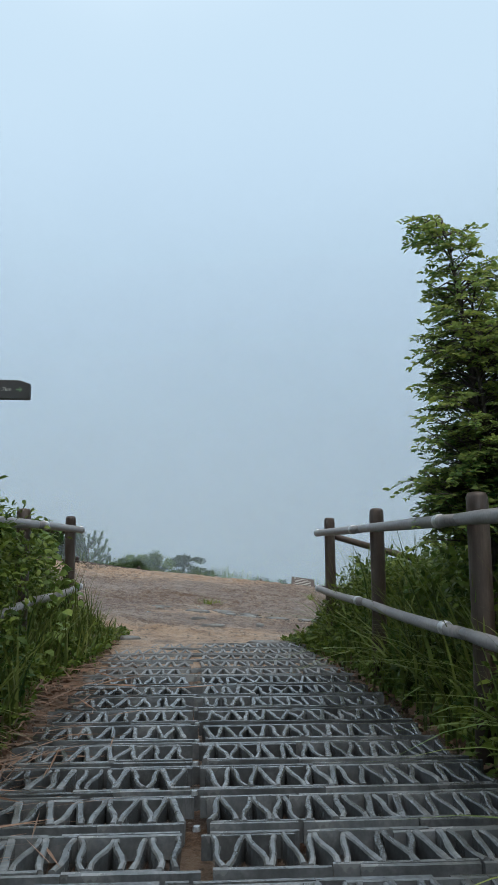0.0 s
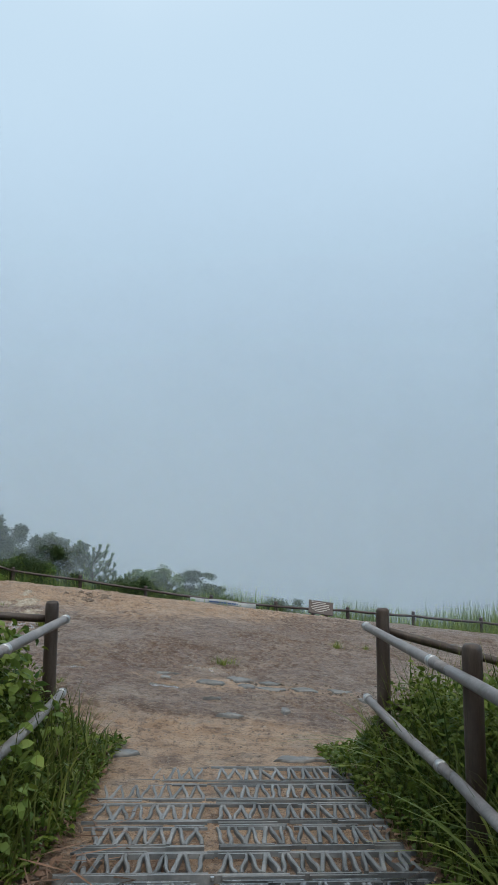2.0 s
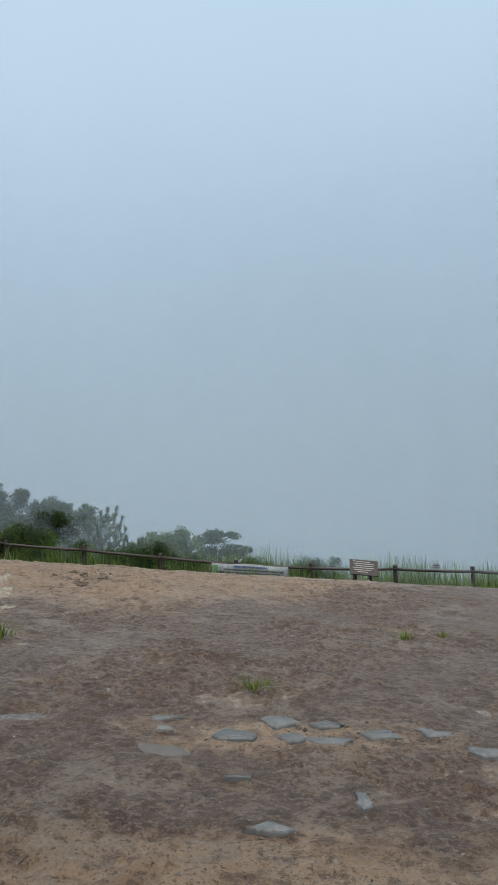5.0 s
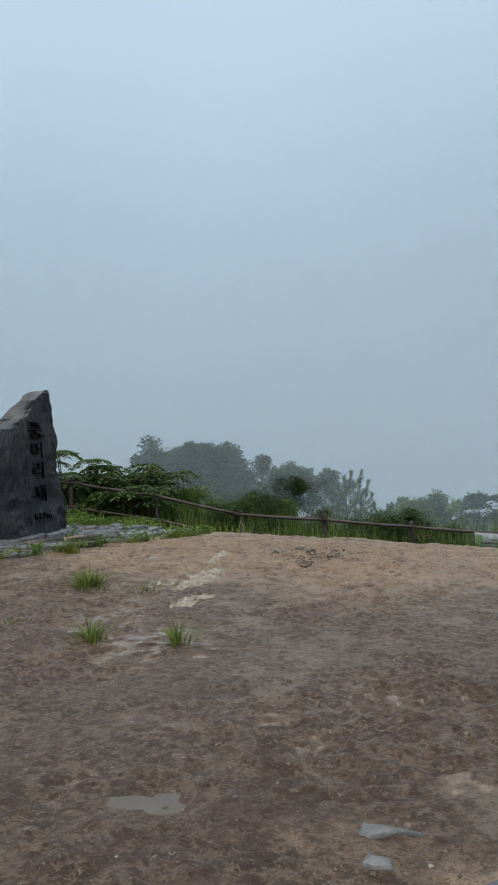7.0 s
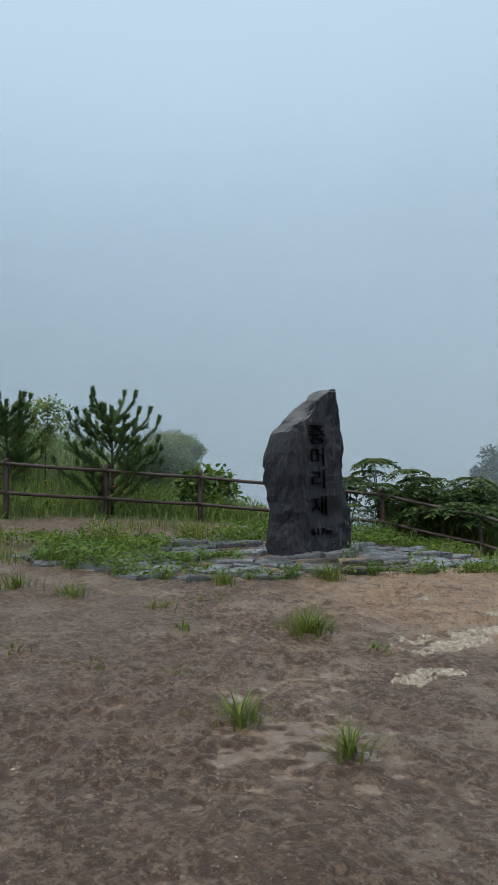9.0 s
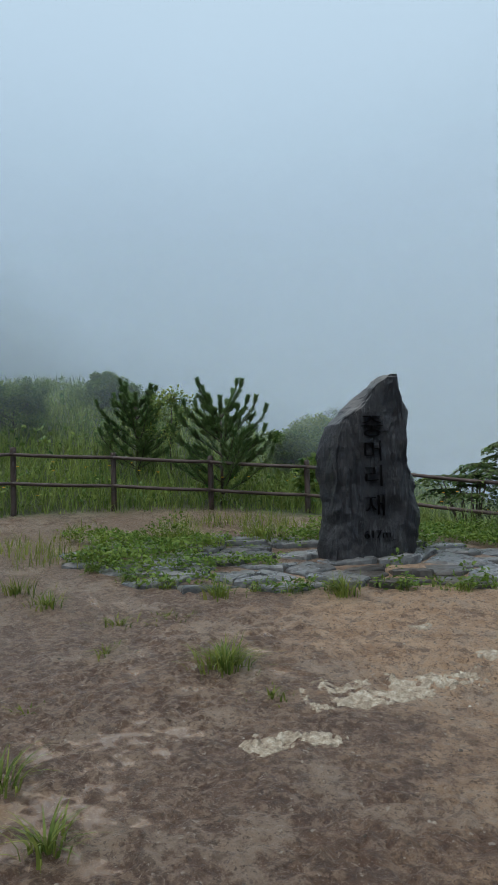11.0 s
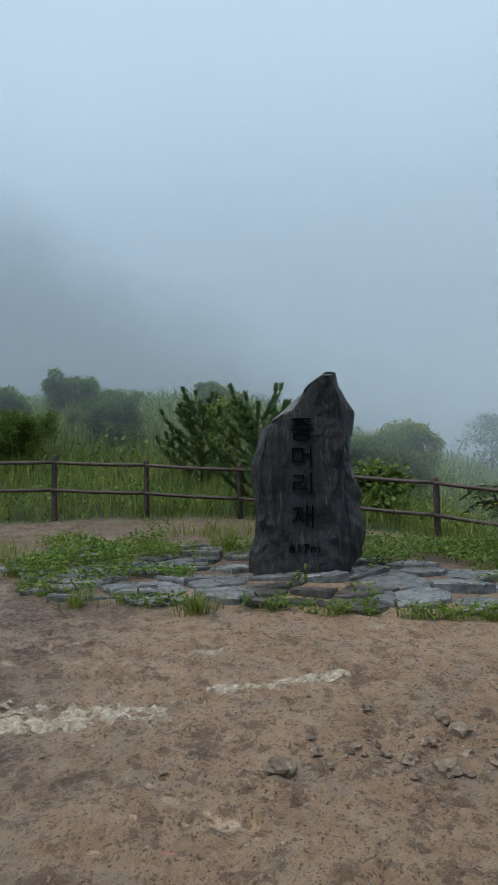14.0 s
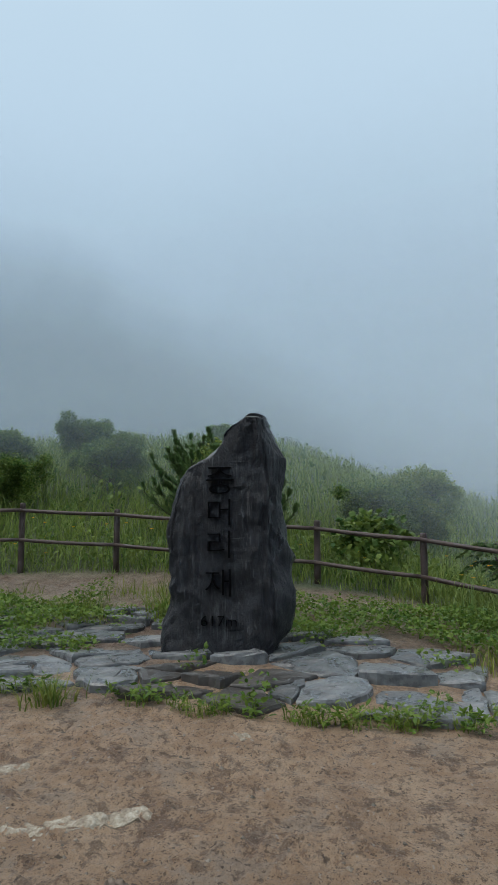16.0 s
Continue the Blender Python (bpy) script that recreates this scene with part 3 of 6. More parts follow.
def leaves(p, d, size, width=0.45, fold=0.25, plain=False):
    """Leaves: folded diamonds that point along d."""
    p, d = np.asarray(p, float), np.asarray(d, float)
    n = len(p)
    d = d / (np.linalg.norm(d, axis=1)[:, None] + 1e-9)
    r = rng.normal(size=(n, 3)) * 0.5 + np.array([0, 0, 1.0])
    s = np.cross(d, r)
    s /= np.linalg.norm(s, axis=1)[:, None] + 1e-9
    nrm = np.cross(s, d)
    size = np.broadcast_to(size, (n,))[:, None]
    w, n2 = s * size * width * 0.5, nrm * size
    if width < 0.2 or plain:
        mid = p + d * size * 0.42
        v = np.stack([p, mid + w + n2 * fold * width, p + d * size, mid - w + n2 * fold * width], 1)
        tri, k = [[0, 1, 2], [0, 2, 3]], 4
    else:
        lo, hi = p + d * size * 0.28 + n2 * fold * width * 0.8, p + d * size * 0.68 + n2 * fold * width * 0.6
        v = np.stack([p, lo + w * 0.85, hi + w * 0.8, p + d * size - n2 * 0.10, hi - w * 0.8, lo - w * 0.85], 1)
        tri, k = [[0, 1, 5], [1, 2, 4], [1, 4, 5], [2, 3, 4]], 6
    f = (np.array(tri)[None] + (np.arange(n) * k)[:, None, None]).reshape(-1, 3)
    return v.reshape(-1, 3), f


def limbs(height, spread, count, trunk, seed, low=0.25, rise=0.55, crook=0.12):
    """A trunk with limbs and twigs: tubes, and the tips that carry leaves."""
    r = np.random.default_rng(seed)
    tubes, tips = [], []
    n = 7
    z = np.linspace(0, height * 0.85, n)
    path = np.stack([np.cumsum(r.normal(0, crook * height / n * 0.5, n)), np.cumsum(r.normal(0, crook * height / n * 0.5, n)), z], -1)
    path -= path[0]
    tubes.append(tube_arrays(path, np.linspace(trunk, trunk * 0.25, n), 7))
    tips.append(path[-1] - [0, 0, height * 0.10])
    for k in range(count):
        u = low + (0.97 - low) * (k + r.uniform(0, 0.9)) / count
        base = np.array([np.interp(u, np.linspace(0, 1, n), path[:, a]) for a in range(3)])
        ang = k * 2.4 + r.uniform(-0.5, 0.5)
        length = spread * r.uniform(0.65, 1.1) * (0.55 + 0.9 * np.sin(np.pi * min(1, 0.15 + u * 0.85)) ** 0.8) * 0.8
        end = base + [np.cos(ang) * length, np.sin(ang) * length, length * rise * r.uniform(0.4, 1.5)]
        m = base + (end - base) * 0.5 + r.normal(0, 0.06 * length, 3) - [0, 0, 0.04 * length]
        tubes.append(tube_arrays([base, m, end], [trunk * 0.4 * (1.1 - u), trunk * 0.22, trunk * 0.08], 5, False))
        tips.append(end)
        for _ in range(3):
            q = base + (end - base) * r.uniform(0.35, 0.95)
            e = q + r.normal(0, 0.30 * length, 3) + [0, 0, 0.18 * length]
            tubes.append(tube_arrays([q, (q + e) / 2 + r.normal(0, 0.03 * length, 3), e], [trunk * 0.14, trunk * 0.09, trunk * 0.04], 4, False))
            tips.append(e)
    return joined(tubes), np.array(tips)


def crown_leaves(tips, per_tip, size, spread, seed, width=0.45, flat=0.8, fine=False):
    r = np.random.default_rng(seed)
    n = len(tips) * per_tip
    c = np.repeat(tips, per_tip, axis=0)
    off = r.normal(size=(n, 3))
    off = off / np.linalg.norm(off, axis=1)[:, None] * (np.abs(r.uniform(0.1, 1.0, n) ** 0.6 + r.normal(0, 0.22, n)) * spread * np.concatenate([[0.7], r.uniform(0.85, 1.75, len(tips) - 1)]).repeat(per_tip))[:, None] * np.array([1, 1, flat])
    d = off / (np.linalg.norm(off, axis=1)[:, None] + 1e-6) + r.normal(0, 0.5, (n, 3)) + np.array([0, 0, -0.1])
    return leaves(c + off, d, size * r.uniform(0.6, 1.25, n), width, plain=fine)


def leafy(name, at, height, spread, count, per_tip, size, mat, label, category, seed, trunk=0.03, tuft=0.16, low=0.15, rise=0.6, width=0.45, flat=0.8, group="", sink=0.03):
    """A shrub or tree: trunk with limbs, and a loose crown of single leaves."""
    base = spot(*at, -sink)
    ob = empty(name, base, label, category, group)
    (tv, tf), tips = limbs(height, spread, count, trunk, seed, low, rise)
    put("trunk", mesh("trunk", tv, tf, True), M_BARK, ob)
    high = np.quantile(tips[:, 2], 0.85)
    tips[:, 2] = np.where(tips[:, 2] > high, high + 0.5 * (tips[:, 2] - high), tips[:, 2])
    far = name in ("meadow_shrub", "meadow_tree", "far_tree")
    lv, lf = crown_leaves(tips, per_tip * 2 if far else per_tip, size * 0.60 if far else size, tuft * 0.82 if far else tuft, seed + 1, 0.75 if far else width, flat, far)
    lv[:, 2] = np.maximum(lv[:, 2], 0.02)
    put("crown", mesh("crown", lv, lf), mat, ob)
    return ob


def pine(at, height, seed, label, spread=0.75, whorls=6, needle=0.09, per=60, bare=0.12):
    """A young pine: whorls of limbs that turn up into shaggy candles."""
    r = np.random.default_rng(seed)
    ob = empty("young_pine", spot(*at, -0.03), label, "tree", "young pines")
    tubes, pts, dirs = [], [], []

    def twig(a, m, e, r0, needles):
        tubes.append(tube_arrays([a, m, e], [r0, r0 * 0.7, r0 * 0.45], 5, False))
        u = r.uniform(0.15, 1.0, needles)
        c = np.array([(1 - t) ** 2 * a + 2 * t * (1 - t) * m + t * t * e for t in u])
        t = (e - a) / np.linalg.norm(e - a)
        d = r.normal(size=(needles, 3))
        d -= (d @ t)[:, None] * t
        d /= np.linalg.norm(d, axis=1)[:, None]
        pts.append(c)
        dirs.append(d * 0.62 + t * 0.8)

    top = np.array([r.normal(0, 0.03), r.normal(0, 0.03), height])
    tubes.append(tube_arrays([[0, 0, 0], top * 0.5 + [0.02, 0, 0], top], [0.035, 0.022, 0.008], 7))
    twig(top * 0.80, top * 0.9, top, 0.014, int(per * 2.0))
    for k in range(whorls):
        u = bare + (0.80 - bare) * k / (whorls - 1)
        n = 5 if u < 0.6 else 4
        for j in range(n):
            base = top * (u + r.uniform(-0.02, 0.02))
            ang = k * 1.1 + j * 2 * np.pi / n + r.uniform(-0.3, 0.3)
            length = spread * (1.10 - 0.80 * u) * r.uniform(0.7, 1.15)
            o = np.array([np.cos(ang), np.sin(ang), 0])
            w = np.array([-o[1], o[0], 0])
            steep = 0.40 + 0.55 * u + r.uniform(-0.1, 0.15)
            end = base + o * length + [0, 0, length * steep + 0.10]
            mid = base + (end - base) * 0.55 - [0, 0, 0.10 * length]
            twig(base, mid, end, 0.011, int(per * 1.5))
            tip = end + (o * 0.30 + np.array([0, 0, 1.0])) * r.uniform(0.10, 0.20)
            twig(end, (end + tip) / 2, tip, 0.008, int(per * 0.8))
            for sg in (1, -1):
                for at_u in (0.45, 0.75):
                    if r.uniform() < 0.8:
                        q = base + (end - base) * (at_u + r.uniform(-0.08, 0.08)) - [0, 0, 0.07 * length]
                        e = q + (o * 0.7 + w * sg * r.uniform(0.5, 0.9) + np.array([0, 0, r.uniform(0.5, 1.0)])) * length * r.uniform(0.22, 0.36)
                        twig(q, (q + e) / 2 - [0, 0, 0.01], e, 0.006, int(per * 0.7))
    tv, tf = joined(tubes)
    put("trunk", mesh("trunk", tv, tf, True), M_BARK, ob)
    p, d = np.concatenate(pts), np.concatenate(dirs)
    lv, lf = leaves(p, d, needle * r.uniform(0.7, 1.2, len(p)), 0.07, 0.1)
    put("needles", mesh("needles", lv, lf), M_NEEDLE, ob)
    return ob

# ---- ground ----
def ruler(lo, hi, stepped, far, grow=1.13):
    mid = list(np.arange(lo, hi + 1e-6, stepped))
    a, b, s = [], [], stepped
    x = lo
    while x > -far:
        s = min(s * grow, 14)
        x -= s
        a.append(x)
    x, s = hi, stepped
    while x < far:
        s = min(s * grow, 14)
        x += s
        b.append(x)
    return np.array(a[::-1] + mid + b)


def build_ground():
    xs, ys = ruler(-4.6, 1.8, 0.022, 330), ruler(6.5, 15.4, 0.022, 330)
    X, Y = np.meshgrid(xs, ys, indexing="ij")
    Z = land(X, Y)
    v = np.stack([X, Y, Z], -1).reshape(-1, 3)
    ny = len(ys)
    i, j = np.meshgrid(np.arange(len(xs) - 1), np.arange(ny - 1), indexing="ij")
    f = np.stack([i * ny + j, (i + 1) * ny + j, (i + 1) * ny + j + 1, i * ny + j + 1], -1).reshape(-1, 4)
    me = mesh("ground", v, f, True)
    for name, fn in (("sand", sand_share), ("turf", turf_share), ("pool", lambda x, y: relief(x, y)[1] * np.clip((y - 6.3) / 0.8, 0, 1))):
        a = me.attributes.new(name, "FLOAT", "POINT")
        a.data.foreach_set("value", fn(X, Y).ravel().astype(np.float32))
    tagged(put("ground", me, M_GROUND), "wet brown earth of a bare hilltop clearing, meadow around it", "ground", kind="structure")


build_ground()

steps = empty("steps", (0, 0, 0), "timber-edged earth steps climbing to the rubber mat", "steps", kind="structure")
for k in range(6):
    part("step", box_bm((1.7, 0.36, 0.2), (0, 1.30 - 0.33 * k, -0.27 - 0.17 * k), 0.01), M_POST, steps)

# fog: thin sheets of it stand all round, farther ones denser
for k, (radius, density) in enumerate(((12.8, 0.28), (18.3, 0.14), (19.5, 0.225), (25, 0.225), (33, 0.225), (44, 0.225))):
    th = np.linspace(0, 2 * np.pi, 73)
    zs = np.linspace(-0.35 * radius, 0.85 * radius, 49)
    v = np.stack([np.stack([radius * np.cos(th), radius * np.sin(th), np.full_like(th, z)], -1) for z in zs], 0).reshape(-1, 3)
    i, j = np.meshgrid(np.arange(48), np.arange(72), indexing="ij")
    f = np.stack([i * 73 + j, i * 73 + j + 1, (i + 1) * 73 + j + 1, (i + 1) * 73 + j], -1).reshape(-1, 4)
    fog_me = mesh("backdrop", v, f, True)
    fog_me.attributes.new("lift", "FLOAT", "POINT").data.foreach_set("value", (v[:, 2] - lie(v[:, 0] - 3, v[:, 1] + 9)).astype(np.float32))
    fog = put("backdrop", fog_me, fog_material(density, 0.06 * radius, 0.80 * radius, 2.2 / radius, k * 3.7, radius))
    fog.location = (-3, 9, 0)
    tagged(fog, "thin drifting bank of pale blue-grey mountain fog", "fog", kind="structure")

# the next mountainside, a dim slope far off in the fog
th = np.radians(np.linspace(60, 200, 71))
zs = np.linspace(-30, 55, 41)
crest = np.interp(np.degrees(th), [60, 118, 140, 158, 172, 185, 200], [-45, -35, 4, 13, 24, 32, 34])
v = np.stack([np.stack([75 * np.cos(th), 75 * np.sin(th), np.full_like(th, z)], -1) for z in zs], 0).reshape(-1, 3)
i, j = np.meshgrid(np.arange(40), np.arange(70), indexing="ij")
f = np.stack([i * 71 + j, i * 71 + j + 1, (i + 1) * 71 + j + 1, (i + 1) * 71 + j], -1).reshape(-1, 4)
far_me = mesh("backdrop", v, f, True)
far_me.attributes.new("lift", "FLOAT", "POINT").data.foreach_set("value", (np.tile(crest, 41) - v[:, 2]).astype(np.float32))
far = put("backdrop", far_me, slope_material())
far.location = (-3, 9, 0)
tagged(far, "dim green mountainside dissolving into the fog", "mountain", kind="structure")

# ---- rubber mat ----
mat_thing = empty("rubber_mat", (0, 0, 0), "mat of black tyre-rubber strips linked in zigzag rows", "mat")


def strip_mesh(name, length, width, thick, bow):
    bm = bmesh.new()
    rows = []
    for u, off in ((0, 0), (0.33, bow), (0.66, bow * 0.9), (1, 0)):
        y = u * length - length / 2
        rows.append([bm.verts.new((off - width / 2, y, 0)), bm.verts.new((off + width / 2, y, 0)), bm.verts.new((off + width / 2 - 0.002, y, thick)), bm.verts.new((off - width / 2 + 0.002, y, thick))])
    for a, b in zip(rows, rows[1:]):
        for k in range(4):
            bm.faces.new((a[k], a[(k + 1) % 4], b[(k + 1) % 4], b[k]))
    bm.faces.new(rows[0][::-1])
    bm.faces.new(rows[-1])
    bmesh.ops.recalc_face_normals(bm, faces=bm.faces)
    me = bpy.data.meshes.new(name)
    bm.to_mesh(me)
    bm.free()
    return me


def sway_mesh(length, width, thick, bend):
    """A tyre strip set on edge, with the lazy bend of an S."""
    bm = bmesh.new()
    rows = []
    for k in range(6):
        u = k / 5
        off, y, w = bend * math.sin(u * 6.283) * 0.5 + 0.3 * bend * math.sin(u * 3.1416), (u - 0.5) * length, width * (1 + 0.12 * math.sin(u * 9 + bend * 300))
        rows.append([bm.verts.new((off - w / 2, y, 0)), bm.verts.new((off + w / 2, y, 0)), bm.verts.new((off + w / 2, y, thick - 0.004)), bm.verts.new((off + w / 2 - 0.004, y, thick)), bm.verts.new((off - w / 2 + 0.004, y, thick)), bm.verts.new((off - w / 2, y, thick - 0.004))])
    for a, b in zip(rows, rows[1:]):
        for k in range(6):
            bm.faces.new((a[k], a[(k + 1) % 6], b[(k + 1) % 6], b[k]))
    bm.faces.new(rows[0][::-1])
    bm.faces.new(rows[-1])
    bmesh.ops.recalc_face_normals(bm, faces=bm.faces)
    me = bpy.data.meshes.new("strip")
    bm.to_mesh(me)
    bm.free()
    return me


STRIPS = [sway_mesh(0.19, 0.0165 + 0.002 * (k % 3), 0.056, 0.006 * (k - 2)) for k in range(5)]
BANDS = [strip_mesh("band", 0.30 + 0.06 * k, 0.0165 + 0.002 * (k % 2), 0.056, 0.001 * (k - 1)) for k in range(3)]
for me in STRIPS + BANDS:
    me.materials.append(M_RUBBER)
ROWS = [1.46, 1.75, 2.04, 2.33, 2.635, 2.935, 3.23, 3.525, 3.835, 4.15, 4.46, 4.76, 5.07, 5.385, 5.71, 6.04]
SEAM = -0.15
rest = {"rubber": [], "mud_sheen": []}
rm = np.random.default_rng(5)
for r, (y0, y1) in enumerate(zip(ROWS, ROWS[1:])):
    wide = 0.80 - 0.02 * (y0 - 2) + rm.uniform(-0.015, 0.015)
    lo, hi = y0 + 0.070, y1 + 0.030
    placed = []
    for x0, x1 in ((-wide, SEAM - 0.012), (SEAM + 0.012, wide)):
        count = max(4, round((x1 - x0 - 0.03) / 0.043))
        for k in range(count):
            x = x0 + 0.02 + (x1 - x0 - 0.04) * (k + 0.5) / count + rm.uniform(-0.005, 0.005)
            lean = (1 if (k + r) % 2 else -1) * rm.uniform(6, 10)
            placed.append((STRIPS[rm.integers(5)], (x, (lo + hi) / 2, -0.024 + rm.uniform(0, 0.005)), lean + (rm.uniform(-8, 8) if rm.uniform() < 0.2 else 0), (hi - lo - 0.062) / 0.19))
        for edge, spots in ((lo, (0.008, 0.026)), (hi, (-0.008, -0.026))):
            for off in spots:
                x = x0
                while x < x1 - 0.05:
                    length = min(rm.uniform(0.22, 0.42), x1 - x)
                    placed.append((BANDS[rm.integers(3)], (x + length / 2, edge + off + rm.uniform(-0.002, 0.002), -0.024 + rm.uniform(-0.003, 0.004)), 90 + rm.uniform(-0.5, 0.5), length / 0.36))
                    x += length + rm.uniform(0.002, 0.012)
    for me, at, turn, stretch in placed:
        m = pose(*at, 0, rm.uniform(-5, 5), turn) @ Matrix.Diagonal((1, stretch, 1, 1))
        if 1.7 < y0 < 2.9:
            ob = put(me.name.split(".")[0], me, None, mat_thing)
            ob.matrix_local = m
        else:
            a = np.array([m @ q.co for q in me.vertices])
            f = [[p.vertices[0], p.vertices[b], p.vertices[b + 1]] for p in me.polygons for b in range(1, len(p.vertices) - 1)]
            rest["mud_sheen" if y0 > 4.3 else "rubber"].append((a, np.array(f)))
for key, m in (("rubber", M_RUBBER_FIELD), ("mud_sheen", M_RUBBER_MUD_SHEEN)):
    ob = put("strip_field", mesh("strip_field", *joined(rest[key])), m, mat_thing, "far rows of mud-smeared strips, sky sheen in their colour" if key == "mud_sheen" else "")
    ob["kind"] = "stuff"
for k in range(9):
    bm = bmesh.new()
    bmesh.ops.create_cone(bm, cap_ends=True, segments=8, radius1=0.011, radius2=0.009, depth=0.012)
    ob = part("bolt", bm, M_STEEL, mat_thing, "zinc-plated link bolt")
    ob.location = (-0.15 + 0.006 * math.sin(k * 5), ROWS[k + 2] + 0.055, 0.030)

# ---- railings beside the mat ----


def pole(name, a, b, radius, m, parent, label="", sides=12, bow=0.0, taper=1.0):
    a, b = Vector(a), Vector(b)
    n = 7
    pts = []
    for k in range(n):
        u = k / (n - 1)
        p = a.lerp(b, u)
        p.z -= bow * 4 * u * (1 - u)
        pts.append(p)
    rad = [radius * (1 + (taper - 1) * k / (n - 1)) * (0.9 if k in (0, n - 1) else 1) for k in range(n)]
    v, f = tube_arrays(pts, rad, sides, True, 0.03)
    return put(name, mesh(name, v, f, True), m, parent, label)


def round_post(at, top, radius, m, parent, name="post"):
    """A turned post with a chamfered, rounded head."""
    x, y = at
    z0 = float(land(x, y)) - 0.12
    pts = [(x, y, z0), (x, y, z0 + 0.3), (x + 0.004, y, (z0 + top) / 2), (x, y, top - 0.05), (x, y, top - 0.018), (x, y, top - 0.004), (x, y, top)]
    v, f = tube_arrays(pts, [radius * 1.04, radius * 1.02, radius, radius, radius * 0.97, radius * 0.8, radius * 0.45], 14, True, 0.015)
    return put(name, mesh(name, v, f, True), m, parent)


def clamp(a, direction, radius, parent):
    d = Vector(direction).normalized() * 0.022
    a = Vector(a)
    v, f = tube_arrays([a - d, a - d * 0.9, a + d * 0.9, a + d], [radius, radius + 0.004, radius + 0.004, radius], 12, True)
    put("clamp", mesh("clamp", v, f, True), M_STEEL, parent, "galvanised steel strap round the joint")


rail_r = empty("railing", (0, 0, 0), "weathered grey round-rail railing on dark posts beside the mat", "railing", "railings")
for (x, y), top in (((0.89, 5.87), 1.01), ((0.885, 4.32), 0.99), ((0.875, 2.74), 0.955), ((0.87, 1.50), 0.90)):
    round_post((x, y), top, 0.041, M_POST, rail_r)
pole("rail", (0.805, 5.99, 0.892), (0.81, 4.37, 0.872), 0.025, M_RAIL, rail_r)
pole("rail", (0.81, 4.39, 0.874), (0.795, 2.70, 0.852), 0.025, M_RAIL, rail_r)
pole("rail", (0.795, 2.72, 0.853), (0.79, 1.42, 0.835), 0.025, M_RAIL, rail_r)
pole("rail", (0.81, 5.99, 0.462), (0.82, 4.37, 0.452), 0.025, M_RAIL, rail_r, bow=0.01)
pole("rail", (0.82, 4.39, 0.453), (0.80, 2.70, 0.446), 0.025, M_RAIL, rail_r, bow=0.01)
pole("rail", (0.80, 2.72, 0.447), (0.79, 1.42, 0.43), 0.025, M_RAIL, rail_r)
pole("rail", (0.90, 5.93, 0.875), (2.55, 6.12, 0.44), 0.026, M_POST, rail_r, "dark side rail running off from the end post")
pole("rail", (0.90, 5.93, 0.44), (2.55, 6.12, 0.02), 0.026, M_POST, rail_r)
round_post((2.6, 6.2), 0.62, 0.041, M_POST, rail_r)
for at in ((0.806, 5.93, 0.891), (0.81, 4.62, 0.876), (0.80, 2.95, 0.856), (0.81, 5.93, 0.462), (0.82, 4.55, 0.449), (0.803, 2.93, 0.446)):
    clamp(at, (0, 1, 0), 0.025, rail_r)

rail_l = empty("railing", (0, 0, 0), "weathered grey round-rail railing half sunk in weeds", "railing", "railings")
for (x, y), top in (((-1.14, 6.04), 1.02), ((-1.17, 4.55), 0.99), ((-1.18, 3.0), 0.95), ((-1.18, 1.5), 0.90)):
    round_post((x, y), top, 0.041, M_POST, rail_l)
pole("rail", (-1.05, 6.06, 0.912), (-1.085, 4.5, 0.895), 0.025, M_RAIL, rail_l)
pole("rail", (-1.085, 4.52, 0.896), (-1.10, 2.9, 0.86), 0.025, M_RAIL, rail_l)
pole("rail", (-1.10, 2.92, 0.86), (-1.10, 1.42, 0.835), 0.025, M_RAIL, rail_l)
pole("rail", (-1.05, 6.06, 0.475), (-1.085, 4.5, 0.46), 0.025, M_RAIL, rail_l, bow=0.015)
pole("rail", (-1.085, 4.52, 0.46), (-1.10, 2.9, 0.44), 0.025, M_RAIL, rail_l, bow=0.015)
pole("rail", (-1.10, 2.92, 0.44), (-1.10, 1.42, 0.43), 0.025, M_RAIL, rail_l)
pole("rail", (-1.16, 6.09, 0.905), (-2.85, 5.95, 1.0), 0.026, M_POST, rail_l, "dark side rail running off from the end post")
pole("rail", (-1.16, 6.09, 0.47), (-2.85, 5.95, 0.55), 0.026, M_POST, rail_l)
round_post((-2.9, 6.03), 1.1, 0.041, M_POST, rail_l)
for at in ((-1.051, 6.0, 0.911), (-1.08, 4.72, 0.898), (-1.10, 3.1, 0.865), (-1.052, 6.0, 0.474)):
    clamp(at, (0, 1, 0), 0.025, rail_l)


def lettering(name, body, size, m, parent, at, turn, depth=0.002, label="", bold=0.0, wide=1.0):
    c = bpy.data.curves.new(name, "FONT")
    c.body, c.size, c.extrude, c.offset, c.align_x, c.align_y = body, size, depth, bold, "CENTER", "CENTER"
    t = bpy.data.objects.new(name, c)
    scene.collection.objects.link(t)
    bpy.context.view_layer.update()
    me = bpy.data.meshes.new_from_object(t.evaluated_get(bpy.context.evaluated_depsgraph_get()))
    bpy.data.objects.remove(t)
    me.name = name
    me.materials.clear()
    ob = put(name, me, m, parent, label)
    ob.matrix_local = pose(*at, *turn) @ Matrix.Diagonal((wide, 1, 1, 1))
    return ob


